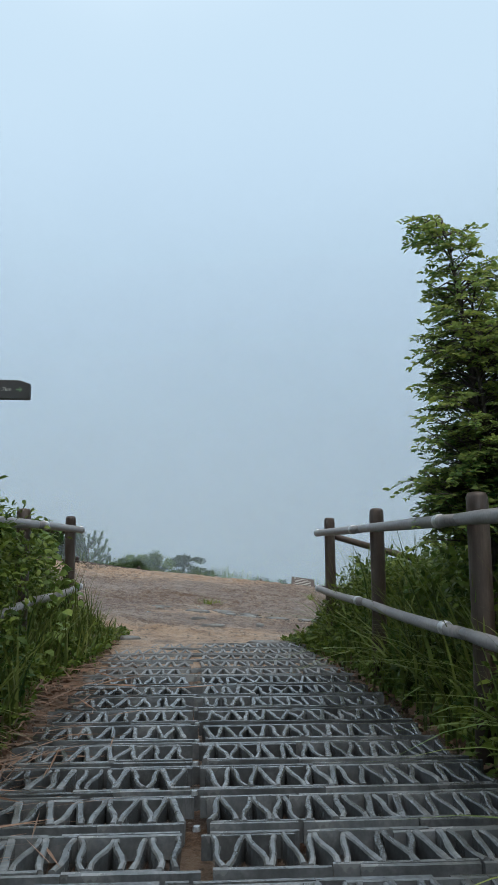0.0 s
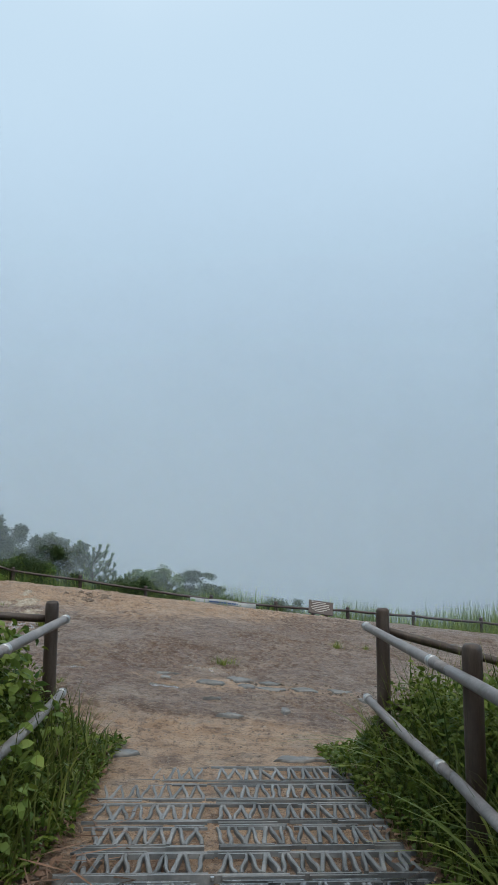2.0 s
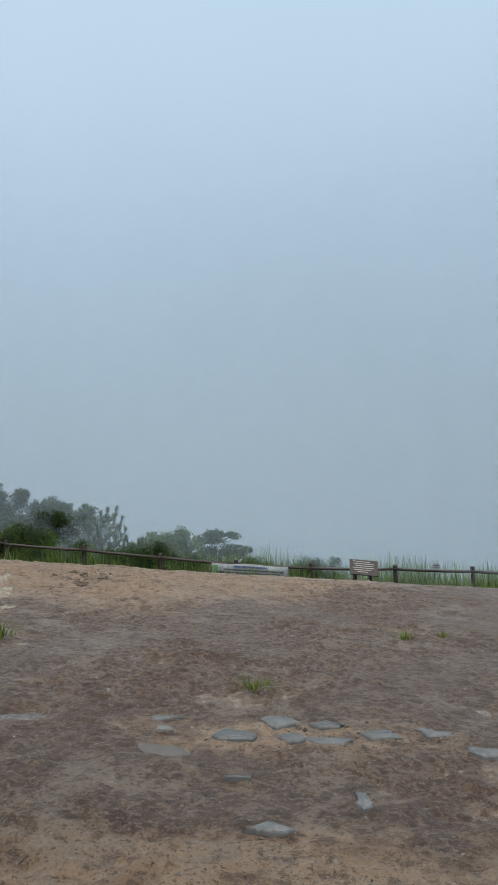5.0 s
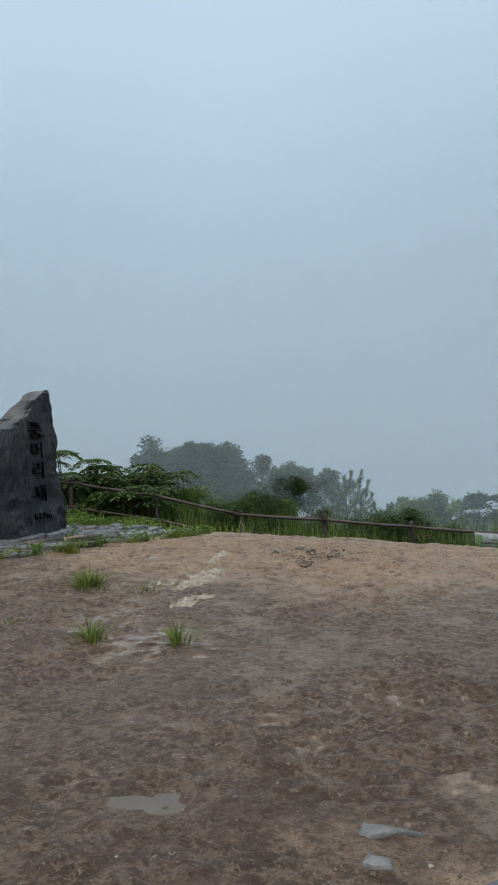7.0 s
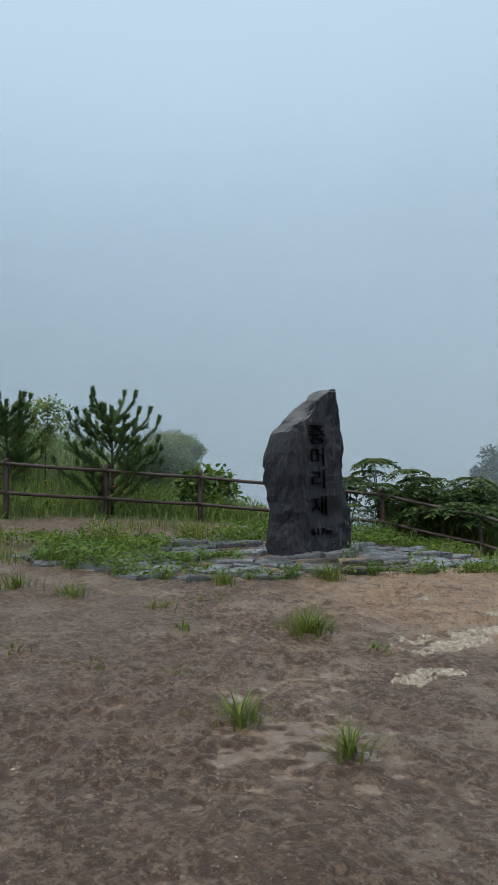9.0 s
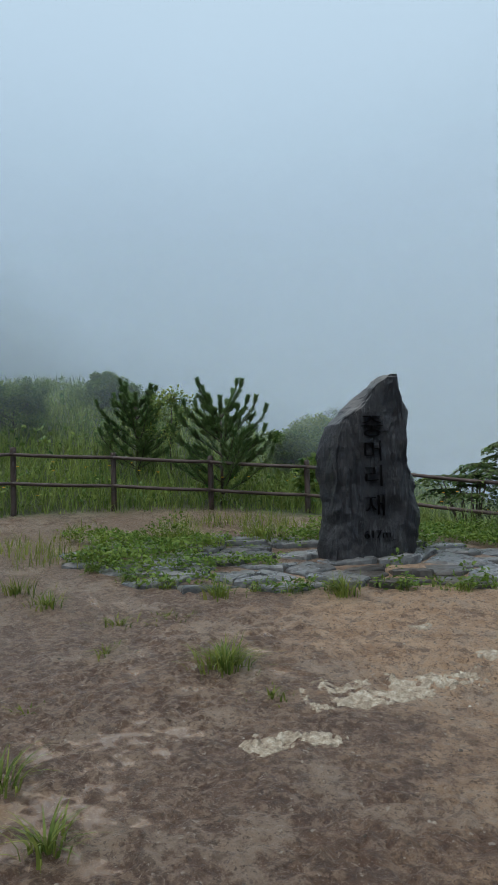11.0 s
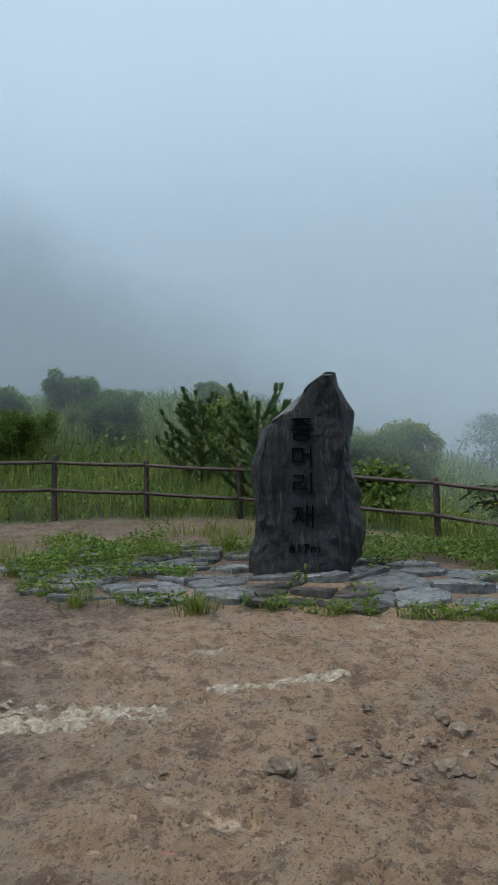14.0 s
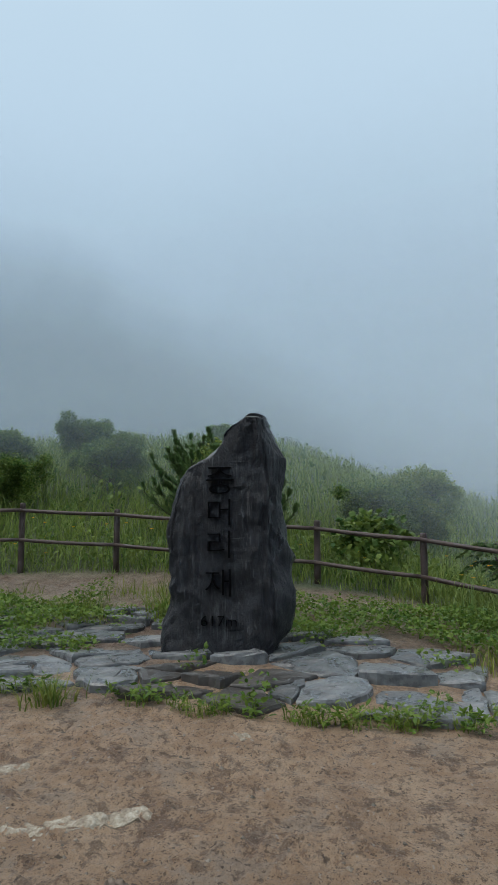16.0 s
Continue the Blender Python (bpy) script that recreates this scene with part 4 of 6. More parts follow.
# signpost whose arrow plank reaches over the weeds
sign = empty("signpost", (-1.98, 5.24, float(land(-1.98, 5.24))), "dark trail signpost with an arrow-ended distance plank", "sign")
v, f = tube_arrays([(0, 0, -0.1), (0, 0, 1.2), (0, 0, 2.2), (0, 0, 2.25)], [0.055, 0.053, 0.05, 0.03], 12)
put("post", mesh("post", v, f, True), M_POST, sign)
bm = bmesh.new()
prof = [(-0.12, -0.068), (0.675, -0.068), (0.675, 0.042), (0.60, 0.068), (-0.12, 0.068)]
lo = [bm.verts.new((x, -0.018, z)) for x, z in prof]
hi = [bm.verts.new((x, 0.018, z)) for x, z in prof]
bm.faces.new(lo)
bm.faces.new(hi[::-1])
for k in range(5):
    bm.faces.new((lo[k], hi[k], hi[(k + 1) % 5], lo[(k + 1) % 5]))
bmesh.ops.recalc_face_normals(bm, faces=bm.faces)
bmesh.ops.bevel(bm, geom=bm.edges[:], offset=0.005, segments=1, affect="EDGES")
plank = part("plank", bm, M_SIGN, sign, "charcoal plank cut to a blunt arrow end")
plank.location = (0, -0.06, 1.86)
lettering("distance", "1.7km", 0.036, M_PALE_PRINT, plank, (0.505, -0.0205, 0.0), (90, 0, 0), 0.001, "pale painted distance")
lettering("arrow", "→", 0.055, M_GREEN_PRINT, plank, (0.60, -0.0205, 0.0), (90, 0, 0), 0.001, "green painted arrow")

# ---- long fence round the clearing ----
fence = empty("fence", (0, 0, 0), "brown two-rail wooden fence along the meadow's edge", "fence")
TOPS = []
for k, (x, y) in enumerate(FENCE):
    z = float(np.interp(x, [-12.6, -11.6, -10.6, -9.2, -8.2, -7.3, -6.1, -5.2, -3.7, -2.0, -0.5, 0.9, 2.1, 3.4, 5.9, 9], [1.45, 1.34, 1.14, 0.91, 0.76, 0.58, 0.25, -0.12, -0.31, -0.56, -0.76, -0.94, -0.99, -1.04, -1.18, -1.4]))
    TOPS.append(z)
    round_post((x, y), z + 1.02 + 0.02 * math.sin(k * 4), 0.046, M_FENCE, fence)
inward = []
for k, (x, y) in enumerate(FENCE):
    a, b = FENCE[max(k - 1, 0)], FENCE[min(k + 1, len(FENCE) - 1)]
    d = Vector((b[0] - a[0], b[1] - a[1], 0)).normalized()
    inward.append(Vector((d.y, -d.x, 0)) * 0.068)
for up in (0.92, 0.46):
    for k in range(len(FENCE) - 1):
        a = Vector((*FENCE[k], TOPS[k] + up)) + inward[k]
        b = Vector((*FENCE[k + 1], TOPS[k + 1] + up)) + inward[k + 1]
        d = (b - a).normalized() * 0.03
        pole("rail", a - d, b + d * 0.5, 0.029, M_FENCE, fence, bow=0.012)

# banner, notice board and tag at the fence
ban = empty("banner", (0.2, 19.96, 0), "grimy white cloth banner with printed lines tied to the fence", "banner")
n = 17
bv, bf = [], []
zt = [float(np.interp(x, [-0.72, 0.9], [0.16, 0.0])) for x in np.linspace(-0.72, 0.9, n)]
for j in range(n):
    x = -0.72 + 1.62 * j / (n - 1)
    y = -0.03 + 0.012 * math.sin(j * 1.1)
    for i in range(4):
        bv.append((x, y + 0.01 * math.sin(i + j * 0.7), zt[j] - 0.30 * i / 3 - 0.012 * math.sin(j * 0.6)))
for j in range(n - 1):
    for i in range(3):
        q = j * 4 + i
        bf.append((q, q + 1, q + 5, q + 4))
cloth = put("cloth", mesh("cloth", bv, bf, True), M_BANNER, ban)
md = cloth.modifiers.new("thickness", "SOLIDIFY")
md.thickness = 0.003
for k, (x0, x1, drop, hgt, m) in enumerate(((-0.25, 0.45, 0.055, 0.035, M_BLUE), (-0.42, 0.80, 0.125, 0.03, M_PRINT), (-0.60, 0.74, 0.185, 0.03, M_PRINT), (-0.62, 0.5, 0.24, 0.022, M_PRINT))):
    x, w = x0, 0
    while x < x1:
        w = rm.uniform(0.03, 0.06)
        z = float(np.interp(x, [-0.72, 0.9], [0.16, 0.0])) - drop
        ob = part("print", box_bm((w * 0.8, 0.004, hgt), (0, 0, 0), 0), m, ban)
        ob.location = (x, -0.058, z)
        x += w
ob = part("print", box_bm((0.10, 0.004, 0.22), (0, 0, 0), 0), M_GREEN_PRINT, ban)
ob.location = (-0.64, -0.056, 0.0)

board = empty("notice_board", (2.62, 19.55, float(land(2.62, 19.55))), "brown notice board tilted askew on two wooden legs", "sign")
for x in (-0.16, 0.16):
    v, f = tube_arrays([(x, 0, -0.1), (x, 0, 0.4), (x, 0.02, 0.66)], [0.045, 0.044, 0.042], 10)
    put("leg", mesh("leg", v, f, True), M_FENCE, board)
panel = part("panel", box_bm((0.60, 0.035, 0.34), (0, 0, 0), 0.006), M_BOARD, board, "dark brown panel with worn pale text")
panel.matrix_local = pose(0.02, -0.07, 0.72, -28, 8, 4)
for k in range(6):
    w = (0.30, 0.44, 0.40, 0.46, 0.36, 0.22)[k]
    ob = part("print", box_bm((w, 0.004, 0.014), (0, 0, 0), 0), M_PALE_PRINT, panel)
    ob.location = (-0.02 + 0.02 * math.sin(k), -0.0205, 0.12 - 0.045 * k)
ob = part("mark", box_bm((0.05, 0.004, 0.03), (0, 0, 0), 0), M_BANNER, panel)
ob.location = (-0.21, -0.0205, 0.135)

tag = empty("fence_tag", (4.14, 19.50, float(lie(4.14, 19.6)) + 0.86), "small white printed tag hung on the fence rail", "sign")
part("plate", box_bm((0.16, 0.006, 0.09), (0, -0.045, 0), 0.002), M_BANNER, tag)
for k in range(2):
    ob = part("print", box_bm((0.10, 0.003, 0.014), (0, 0, 0), 0), M_PRINT, tag)
    ob.location = (0, -0.050, 0.015 - 0.03 * k)

# ---- monument stone ----
LEFT = [(0.80, 14.36), (0.95, 14.37), (1.09, 14.39), (1.25, 14.44), (1.48, 14.455), (1.72, 14.41), (1.96, 14.415), (2.19, 14.465), (2.32, 14.51), (2.55, 14.78), (2.74, 14.955), (2.862, 15.12)]
RIGHT = [(0.80, 15.28), (0.90, 15.30), (1.06, 15.43), (1.32, 15.47), (1.58, 15.465), (1.64, 15.482), (1.754, 15.435), (1.96, 15.35), (2.12, 15.342), (2.33, 15.41), (2.49, 15.413), (2.63, 15.326), (2.78, 15.22), (2.862, 15.205)]


def build_monument():
    zs = np.concatenate([np.linspace(0.80, 2.3, 96), np.linspace(2.31, 2.862, 46)])
    around = 168
    th = np.arange(around) * 2 * np.pi / around
    v = []
    for z in zs:
        y0, y1 = np.interp(z, *zip(*LEFT)), np.interp(z, *zip(*RIGHT))
        h = (z - 0.80) / 2.06
        front = -5.90 - 0.06 * h - 0.02 * np.sin(3 * h)
        back = -6.32 - 0.11 * min(1, max(0, (h - 0.15) / 0.5)) + 0.5 * max(0, h - 0.74)
        c, s = np.cos(th), np.sin(th)
        p = 0.42
        ex, ey = np.sign(c) * np.abs(c) ** p, np.sign(s) * np.abs(s) ** p
        cx, hx = (front + back) / 2, (front - back) / 2
        cy, hy = (y0 + y1) / 2, (y1 - y0) / 2
        # the north side runs back askew, the south side shows as a broken face
        x = cx + hx * ex
        y = cy + hy * ey - 0.10 * np.clip(-ex, 0, 1) * (1 - 0.5 * h) * np.clip(-ey + 0.3, 0, 1)
        brow = np.interp(z, [0.8, 1.9, 2.35, 2.862], [15.30, 15.27, 15.25, 15.2])
        y = np.where(ex > 0, np.minimum(y, brow + max(0, y1 - brow) * (1 - ex)), y)
        ridge = 0.008 * np.sin(y * 55 + 1.5 * np.sin(z * 3)) * np.clip(np.sin(y * 13 + z), -0.2, 1) + 0.006 * np.sin(y * 90 + z * 2)
        chip = 0.036 * (0.6 - 1.4 * np.abs(wave(y * 3 + x * 2, z * 2.4 - x, 2.0, 21))) + 0.016 * (0.5 - np.abs(wave(y * 4 - x * 3, z * 2, 7, 22)))
        chip = chip + 0.030 * (0.5 - np.abs(grain(y * 1.0 + x * 0.6, z * 0.7 - x * 0.8, 5.0, 31))) * np.where(ex > 0.85, 0.28, 1.2) + 0.010 * grain(y + x, z - x, 14.0, 33)
        calm = np.where((ex > 0.8) & (np.abs(y - 14.87) < 0.17), 0.2, 1.15)
        x = x + (ridge * np.clip(h * 3, 0, 1) * np.where(np.abs(y - 14.87) < 0.16, 0.2, 1.1) + chip * calm) * np.sign(ex) * np.clip(np.abs(ex) * 1.4, 0, 1)
        y = y + chip * 0.8 * np.sign(ey) * np.clip(np.abs(ey), 0, 1)
        top = 1.0 if h < 0.985 else 0.9
        v.append(np.stack([cx + (x - cx) * top, cy + (y - cy) * top, np.full(around, z) + 0.01 * wave(x * 5, y * 5, 4, 23) * h], -1))
    n = len(zs)
    v = np.concatenate([np.concatenate(v), [[-6.11, 15.16, 2.868]]])
    i, j = np.meshgrid(np.arange(n - 1), np.arange(around), indexing="ij")
    q = np.stack([i * around + j, i * around + (j + 1) % around, (i + 1) * around + (j + 1) % around, (i + 1) * around + j], -1).reshape(-1, 4)
    t = np.concatenate([q[:, [0, 1, 2]], q[:, [0, 2, 3]], np.stack([(n - 1) * around + np.arange(around), (n - 1) * around + (np.arange(around) + 1) % around, np.full(around, n * around)], -1)])
    me = mesh("monument", v, t)
    me.materials.append(M_GRANITE)
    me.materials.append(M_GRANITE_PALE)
    # upward-facing faces near the upper left edge take the paler stone
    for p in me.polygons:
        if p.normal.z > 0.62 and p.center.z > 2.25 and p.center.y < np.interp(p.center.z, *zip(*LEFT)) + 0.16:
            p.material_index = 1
    ob = put("monument", me, None)
    return tagged(ob, "upright dark wet stone with carved black Korean letters", "monument")


monument = build_monument()
monument.matrix_world = Matrix.Translation((-5.93, 14.9, 0)) @ pose(0, 0, 0, 0, 0, -11) @ Matrix.Translation((5.93, -14.9, 0))
ob_rows = (("중", 14.866, 2.275, 0.27), ("머", 14.868, 2.005, 0.25), ("리", 14.866, 1.735, 0.255), ("재", 14.866, 1.42, 0.255), ("617m", 14.87, 1.125, 0.125))
for body, y, z, size in ob_rows:
    h = (z - 0.80) / 2.06
    lettering("letter" if len(body) == 1 else "height_figure", body, size, M_INK, monument, (-5.891 - 0.06 * h - 0.02 * math.sin(3 * h), y, z), (90, 0, 90), 0.016, "carved black character" if len(body) == 1 else "carved height figure", -0.004 if len(body) == 1 else -0.002, 1.12)

# ---- paving round the monument ----
PAVE = [(-8.0, 12.1), (-7.0, 12.0), (-5.98, 12.25), (-5.5, 12.8), (-5.15, 13.55), (-4.9, 14.1), (-4.58, 14.75), (-4.36, 15.3), (-4.30, 15.9), (-4.25, 16.4), (-4.5, 16.85), (-4.9, 17.2), (-5.6, 17.0), (-6.3, 16.6), (-7.0, 15.9), (-7.5, 15.0), (-8.1, 14.2), (-8.4, 13.0)]


def inside(x, y, poly):
    hit = False
    for (ax, ay), (bx, by) in zip(poly, poly[1:] + poly[:1]):
        if (ay > y) != (by > y) and x < (bx - ax) * (y - ay) / (by - ay) + ax:
            hit = not hit
    return hit


def clip_cell(poly, p, q, gap):
    """Keeps what lies nearer to p than to q, less half the joint."""
    dx, dy = q[0] - p[0], q[1] - p[1]
    d = math.hypot(dx, dy)
    limit = d / 2 - gap
    out = []
    side = [((x - p[0]) * dx + (y - p[1]) * dy) / d - limit for x, y in poly]
    for k in range(len(poly)):
        a, b, sa, sb = poly[k], poly[(k + 1) % len(poly)], side[k], side[(k + 1) % len(poly)]
        if sa <= 0:
            out.append(a)
        if sa * sb < 0:
            u = sa / (sa - sb)
            out.append((a[0] + (b[0] - a[0]) * u, a[1] + (b[1] - a[1]) * u))
    return out


def slab_mesh(poly, centre, thick, seed, lean=0.05):
    """One rough slab: a chamfered, uneven top and steep sides."""
    r = np.random.default_rng(seed)
    pts = []
    for k in range(len(poly)):
        a, b = poly[k], poly[(k + 1) % len(poly)]
        length = math.hypot(b[0] - a[0], b[1] - a[1])
        m = max(1, min(4, int(length / 0.09)))
        for s in range(m):
            u = s / m
            pts.append((a[0] + (b[0] - a[0]) * u + r.normal(0, 0.016), a[1] + (b[1] - a[1]) * u + r.normal(0, 0.016)))
    bm = bmesh.new()
    tilt = r.normal(0, lean, 2)
    rings = []
    for shrink, drop in ((1.0, thick), (0.995, 0.026), (0.965, 0.010), (0.88, 0.003), (0.62, 0.0), (0.3, -0.002)):
        ring = []
        for x, y in pts:
            dx, dy = (x - centre[0]) * shrink, (y - centre[1]) * shrink
            z = -drop + (tilt[0] * dx + tilt[1] * dy) * (drop < thick) + r.normal(0, 0.0055 if lean > 0.02 else 0.0015)
            ring.append(bm.verts.new((dx, dy, z)))
        rings.append(ring)
    mid = bm.verts.new((0, 0, 0.006))
    n = len(pts)
    for a, b in zip(rings, rings[1:]):
        for k in range(n):
            bm.faces.new((a[k], a[(k + 1) % n], b[(k + 1) % n], b[k]))
    for k in range(n):
        bm.faces.new((rings[-1][k], rings[-1][(k + 1) % n], mid))
    bmesh.ops.recalc_face_normals(bm, faces=bm.faces)
    for f in bm.faces:
        f.smooth = False
    me = bpy.data.meshes.new("slab")
    bm.to_mesh(me)
    bm.free()
    return me


def build_paving():
    top = empty("pavement", (0, 0, 0), "crazy paving of wet grey slabs with weeds in the joints", "paving", kind="structure")
    r = np.random.default_rng(31)
    seeds = []
    for i in range(-3, 16):
        for j in range(-2, 17):
            s = 0.47
            x = -8.9 + s * i + (0.5 * s if j % 2 else 0) + r.uniform(-0.25, 0.25)
            y = 11.6 + s * 0.85 * j + r.uniform(-0.23, 0.23)
            if r.uniform() < 0.88:
                seeds.append((x, y))
    for k, p in enumerate(seeds):
        if not inside(*p, PAVE):
            continue
        poly = [(p[0] - 0.5, p[1] - 0.5), (p[0] + 0.5, p[1] - 0.46), (p[0] + 0.48, p[1] + 0.5), (p[0] - 0.5, p[1] + 0.46)]
        gap = r.uniform(0.002, 0.009)
        for q in seeds:
            if q is not p and abs(q[0] - p[0]) < 1 and abs(q[1] - p[1]) < 1:
                poly = clip_cell(poly, p, q, gap)
                if len(poly) < 3:
                    break
        if len(poly) < 3:
            continue
        stained = 14.35 < p[1] < 15.35 and p[0] > -5.9
        me = slab_mesh(poly, p, 0.16, 100 + k)
        ob = put("slab", me, M_SLAB_DARK if stained else M_SLAB, top, "earth-stained slab at the monument's foot" if stained else "")
        ob.location = spot(*p, 0.027 + r.uniform(-0.010, 0.013))


# ---- plants: grass, weeds, ground cover ----
def scatter(n, box, keep, seed):
    r = np.random.default_rng(seed)
    x, y = r.uniform(box[0], box[1], n), r.uniform(box[2], box[3], n)
    ok = keep(x, y, r)
    return x[ok], y[ok], r


def stuff(name, arrays, mat, label, category):
    ob = put(name, mesh(name, *arrays), mat)
    return tagged(ob, label, category, kind="stuff")


def on_land(x, y, up=0.0):
    return np.stack([x, y, land(x, y) + up], -1)


# meadow beyond the fence
x, y, r = scatter(330000, (-34, 13, 1, 36), lambda x, y, r: (lambda d: (d > -0.25) & (r.uniform(size=x.shape) < np.where(d < 0.0, 0.6, 1) * np.exp(-np.maximum(d, 0) / 7.5)) & (x < 11))(fence_side(x, y)), 41)
d = fence_side(x, y)
patch = wave(x, y, 0.9, 42)
n = len(x)
h = np.clip(0.42 + 0.28 * np.clip(d, 0, 1.6) / 1.6 + 0.16 * patch + r.normal(0, 0.12, n), 0.10, 1.2) * np.where(d < 0.0, 0.45, 1)
h = h * np.where((x > -9.5) & (y > 17), 0.85, 1)
stuff("meadow_grass", blades(on_land(x, y, -0.02), h, r.uniform(0.010, 0.020, n) * (1 + np.clip(d, 0, 20) * 0.09), h * r.uniform(0.2, 1.0, n), r.uniform(0, 6.283, n), 0.55), M_TALL, "tall wet green meadow grass behind the fence", "grass")
x, y, r = scatter(120000, (-30, 12, 3, 33), lambda x, y, r: (lambda d: (d > 0.05) & (wave(x, y, 1.1, 44) > -0.25) & (r.uniform(size=x.shape) < np.exp(-np.maximum(d, 0) / 6)))(fence_side(x, y)), 43)
n = len(x)
up = r.uniform(0.05, 0.62, n) * (0.6 + 0.4 * np.clip(wave(x, y, 1.1, 44) * 2, 0, 1))
dv = r.normal(size=(n, 3)) + [0, 0, 0.3]
stuff("meadow_weeds", leaves(on_land(x, y, 0) + np.stack([0 * x, 0 * x, up], -1), dv, r.uniform(0.05, 0.13, n) * (1 + np.clip(fence_side(x, y), 0, 20) * 0.04), 0.55), M_WEED, "leafy weeds mixed into the meadow grass", "weeds")
# tall thin stalks over the far fence
x, y, r = scatter(52000, (-8, 13, 15, 24), lambda x, y, r: (lambda d: (d > 0.15) & (d < 3.0))(fence_side(x, y)), 45)
n = len(x)
h = r.uniform(0.75, 1.3, n) + 0.25 * wave(x, y, 1.7, 47) + np.clip(fence_side(x, y), 0, 2) * 0.22
stuff("reed_grass", blades(on_land(x, y), h, r.uniform(0.012, 0.024, n), h * r.uniform(0.05, 0.4, n), r.uniform(0, 6.283, n), 0.4), M_TALL, "upright reed grass along the far fence", "grass")
# grass that hides the foot of the far fence
x, y, r = scatter(60000, (-8, 13, 15, 21), lambda x, y, r: (lambda d: (d > -0.95 + 0.45 * wave(x, y, 2.3, 49)) & (d < 0.1) & (r.uniform(size=x.shape) < 0.75))(fence_side(x, y)), 76)
n = len(x)
h = r.uniform(0.12, 0.55, n) * np.clip(1.0 + 0.6 * wave(x, y, 2.0, 77), 0.3, 1.6)
stuff("fence_grass", blades(on_land(x, y), h, r.uniform(0.010, 0.020, n), h * r.uniform(0.2, 0.8, n), r.uniform(0, 6.283, n), 0.5), M_TALL, "uneven grass at the foot of the far fence", "grass")
# turf away from the walk
x, y, r = scatter(45000, (-13, 10, -7, 6.4), lambda x, y, r: (turf_share(x, y) > 0.6) & (np.abs(x) > 1.0), 48)
n = len(x)
h = r.uniform(0.2, 0.6, n)
stuff("bank_grass", blades(on_land(x, y), h, r.uniform(0.012, 0.024, n), h * r.uniform(0.2, 0.8, n), r.uniform(0, 6.283, n), 0.5), M_TALL, "rough grass on the bank beside the steps", "grass")
# yellow flowers in the meadow
x, y, r = scatter(420, (-13, -6, 11, 20), lambda x, y, r: (lambda d: (d > 0.05) & (d < 1.3))(fence_side(x, y)), 46)
n = min(len(x), 46)
x, y = x[:n], y[:n]
k = 9
c = np.repeat(on_land(x, y) + np.stack([0 * x, 0 * x, r.uniform(0.3, 0.75, n)], -1), k, axis=0)
a = np.tile(np.arange(k) * 2 * np.pi / k, n)
stuff("wild_flowers", leaves(c, np.stack([np.cos(a), np.sin(a), 0.25 + 0 * a], -1), 0.032, 0.5), M_FLOWER, "small yellow wild flowers dotted through the grass", "flowers")

# weeds beside the mat
for side, name, label in ((1, "verge_weeds", "dense wet weeds under the railing"), (-1, "verge_weeds", "tangled wet weeds hiding the railing")):
    def beside(x, y, r, side=side):
        edge = np.where(side > 0, 0.80 + 0.06 * wave(x, y, 3, 51) - 0.14 * np.clip(y - 4.6, 0, 1.3), -0.88 + 0.08 * wave(x, y, 3, 52) + 0.12 * np.clip(y - 4.6, 0, 1.2))
        return (side * (x - edge) > 0) & (y < 6.55 + 0.15 * wave(x, y, 4, 53))

    box = (0.6, 2.9, 1.2, 6.7) if side > 0 else (-3.4, -0.7, 1.2, 6.7)
    x, y, r = scatter(60000, box, beside, 54 + side)
    n = len(x)
    back = np.clip((np.abs(x) - (0.74 if side > 0 else 0.9)) / 0.28, 0, 1)
    tall = (0.14 + (0.70 if side > 0 else 0.78) * back) * (0.72 + 0.55 * wave(x, y, 3.0, 56)) * np.clip((7.1 - y) / 1.3, 0.35, 1)
    up = tall * r.uniform(0.0, 1.0, n) ** 0.7
    dv = r.normal(size=(n, 3)) * [1, 1, 0.6] + [-0.5 * side, -0.3, 0.25]
    stuff(name, leaves(on_land(x, y) + np.stack([0 * x, 0 * x, up], -1), dv, r.uniform(0.022, 0.062, n), 0.42), M_HEDGE, label, "weeds")
    x, y, r = scatter(5200, box, beside, 57 + side)
    n = len(x)
    back = np.clip((np.abs(x) - 0.72) / 0.3, 0, 1)
    h = (0.10 + 0.90 * back * (1 if side > 0 else 0.75)) * r.uniform(0.55, 1.15, n) * np.clip((7.1 - y) / 1.2, 0.35, 1)
    stuff("verge_grass", blades(on_land(x, y), h, r.uniform(0.008, 0.020, n), h * r.uniform(0.15, 0.65, n), r.uniform(0, 6.283, n), 0.6, 4), M_VERGE, "arching green grass along the mat's edge", "grass")
    x, y, r = scatter(1500, box, beside, 59 + side)
    near = np.abs(x) < 1.25
    x, y = x[near], y[near]
    n = len(x)
    h = r.uniform(0.05, 0.3, n)
    stuff("dead_grass", blades(on_land(x, y), h, r.uniform(0.004, 0.010, n), h * r.uniform(0.6, 1.8, n), r.uniform(0, 6.283, n), 0.7), M_STRAW, "withered straw-coloured grass among the weeds", "grass")

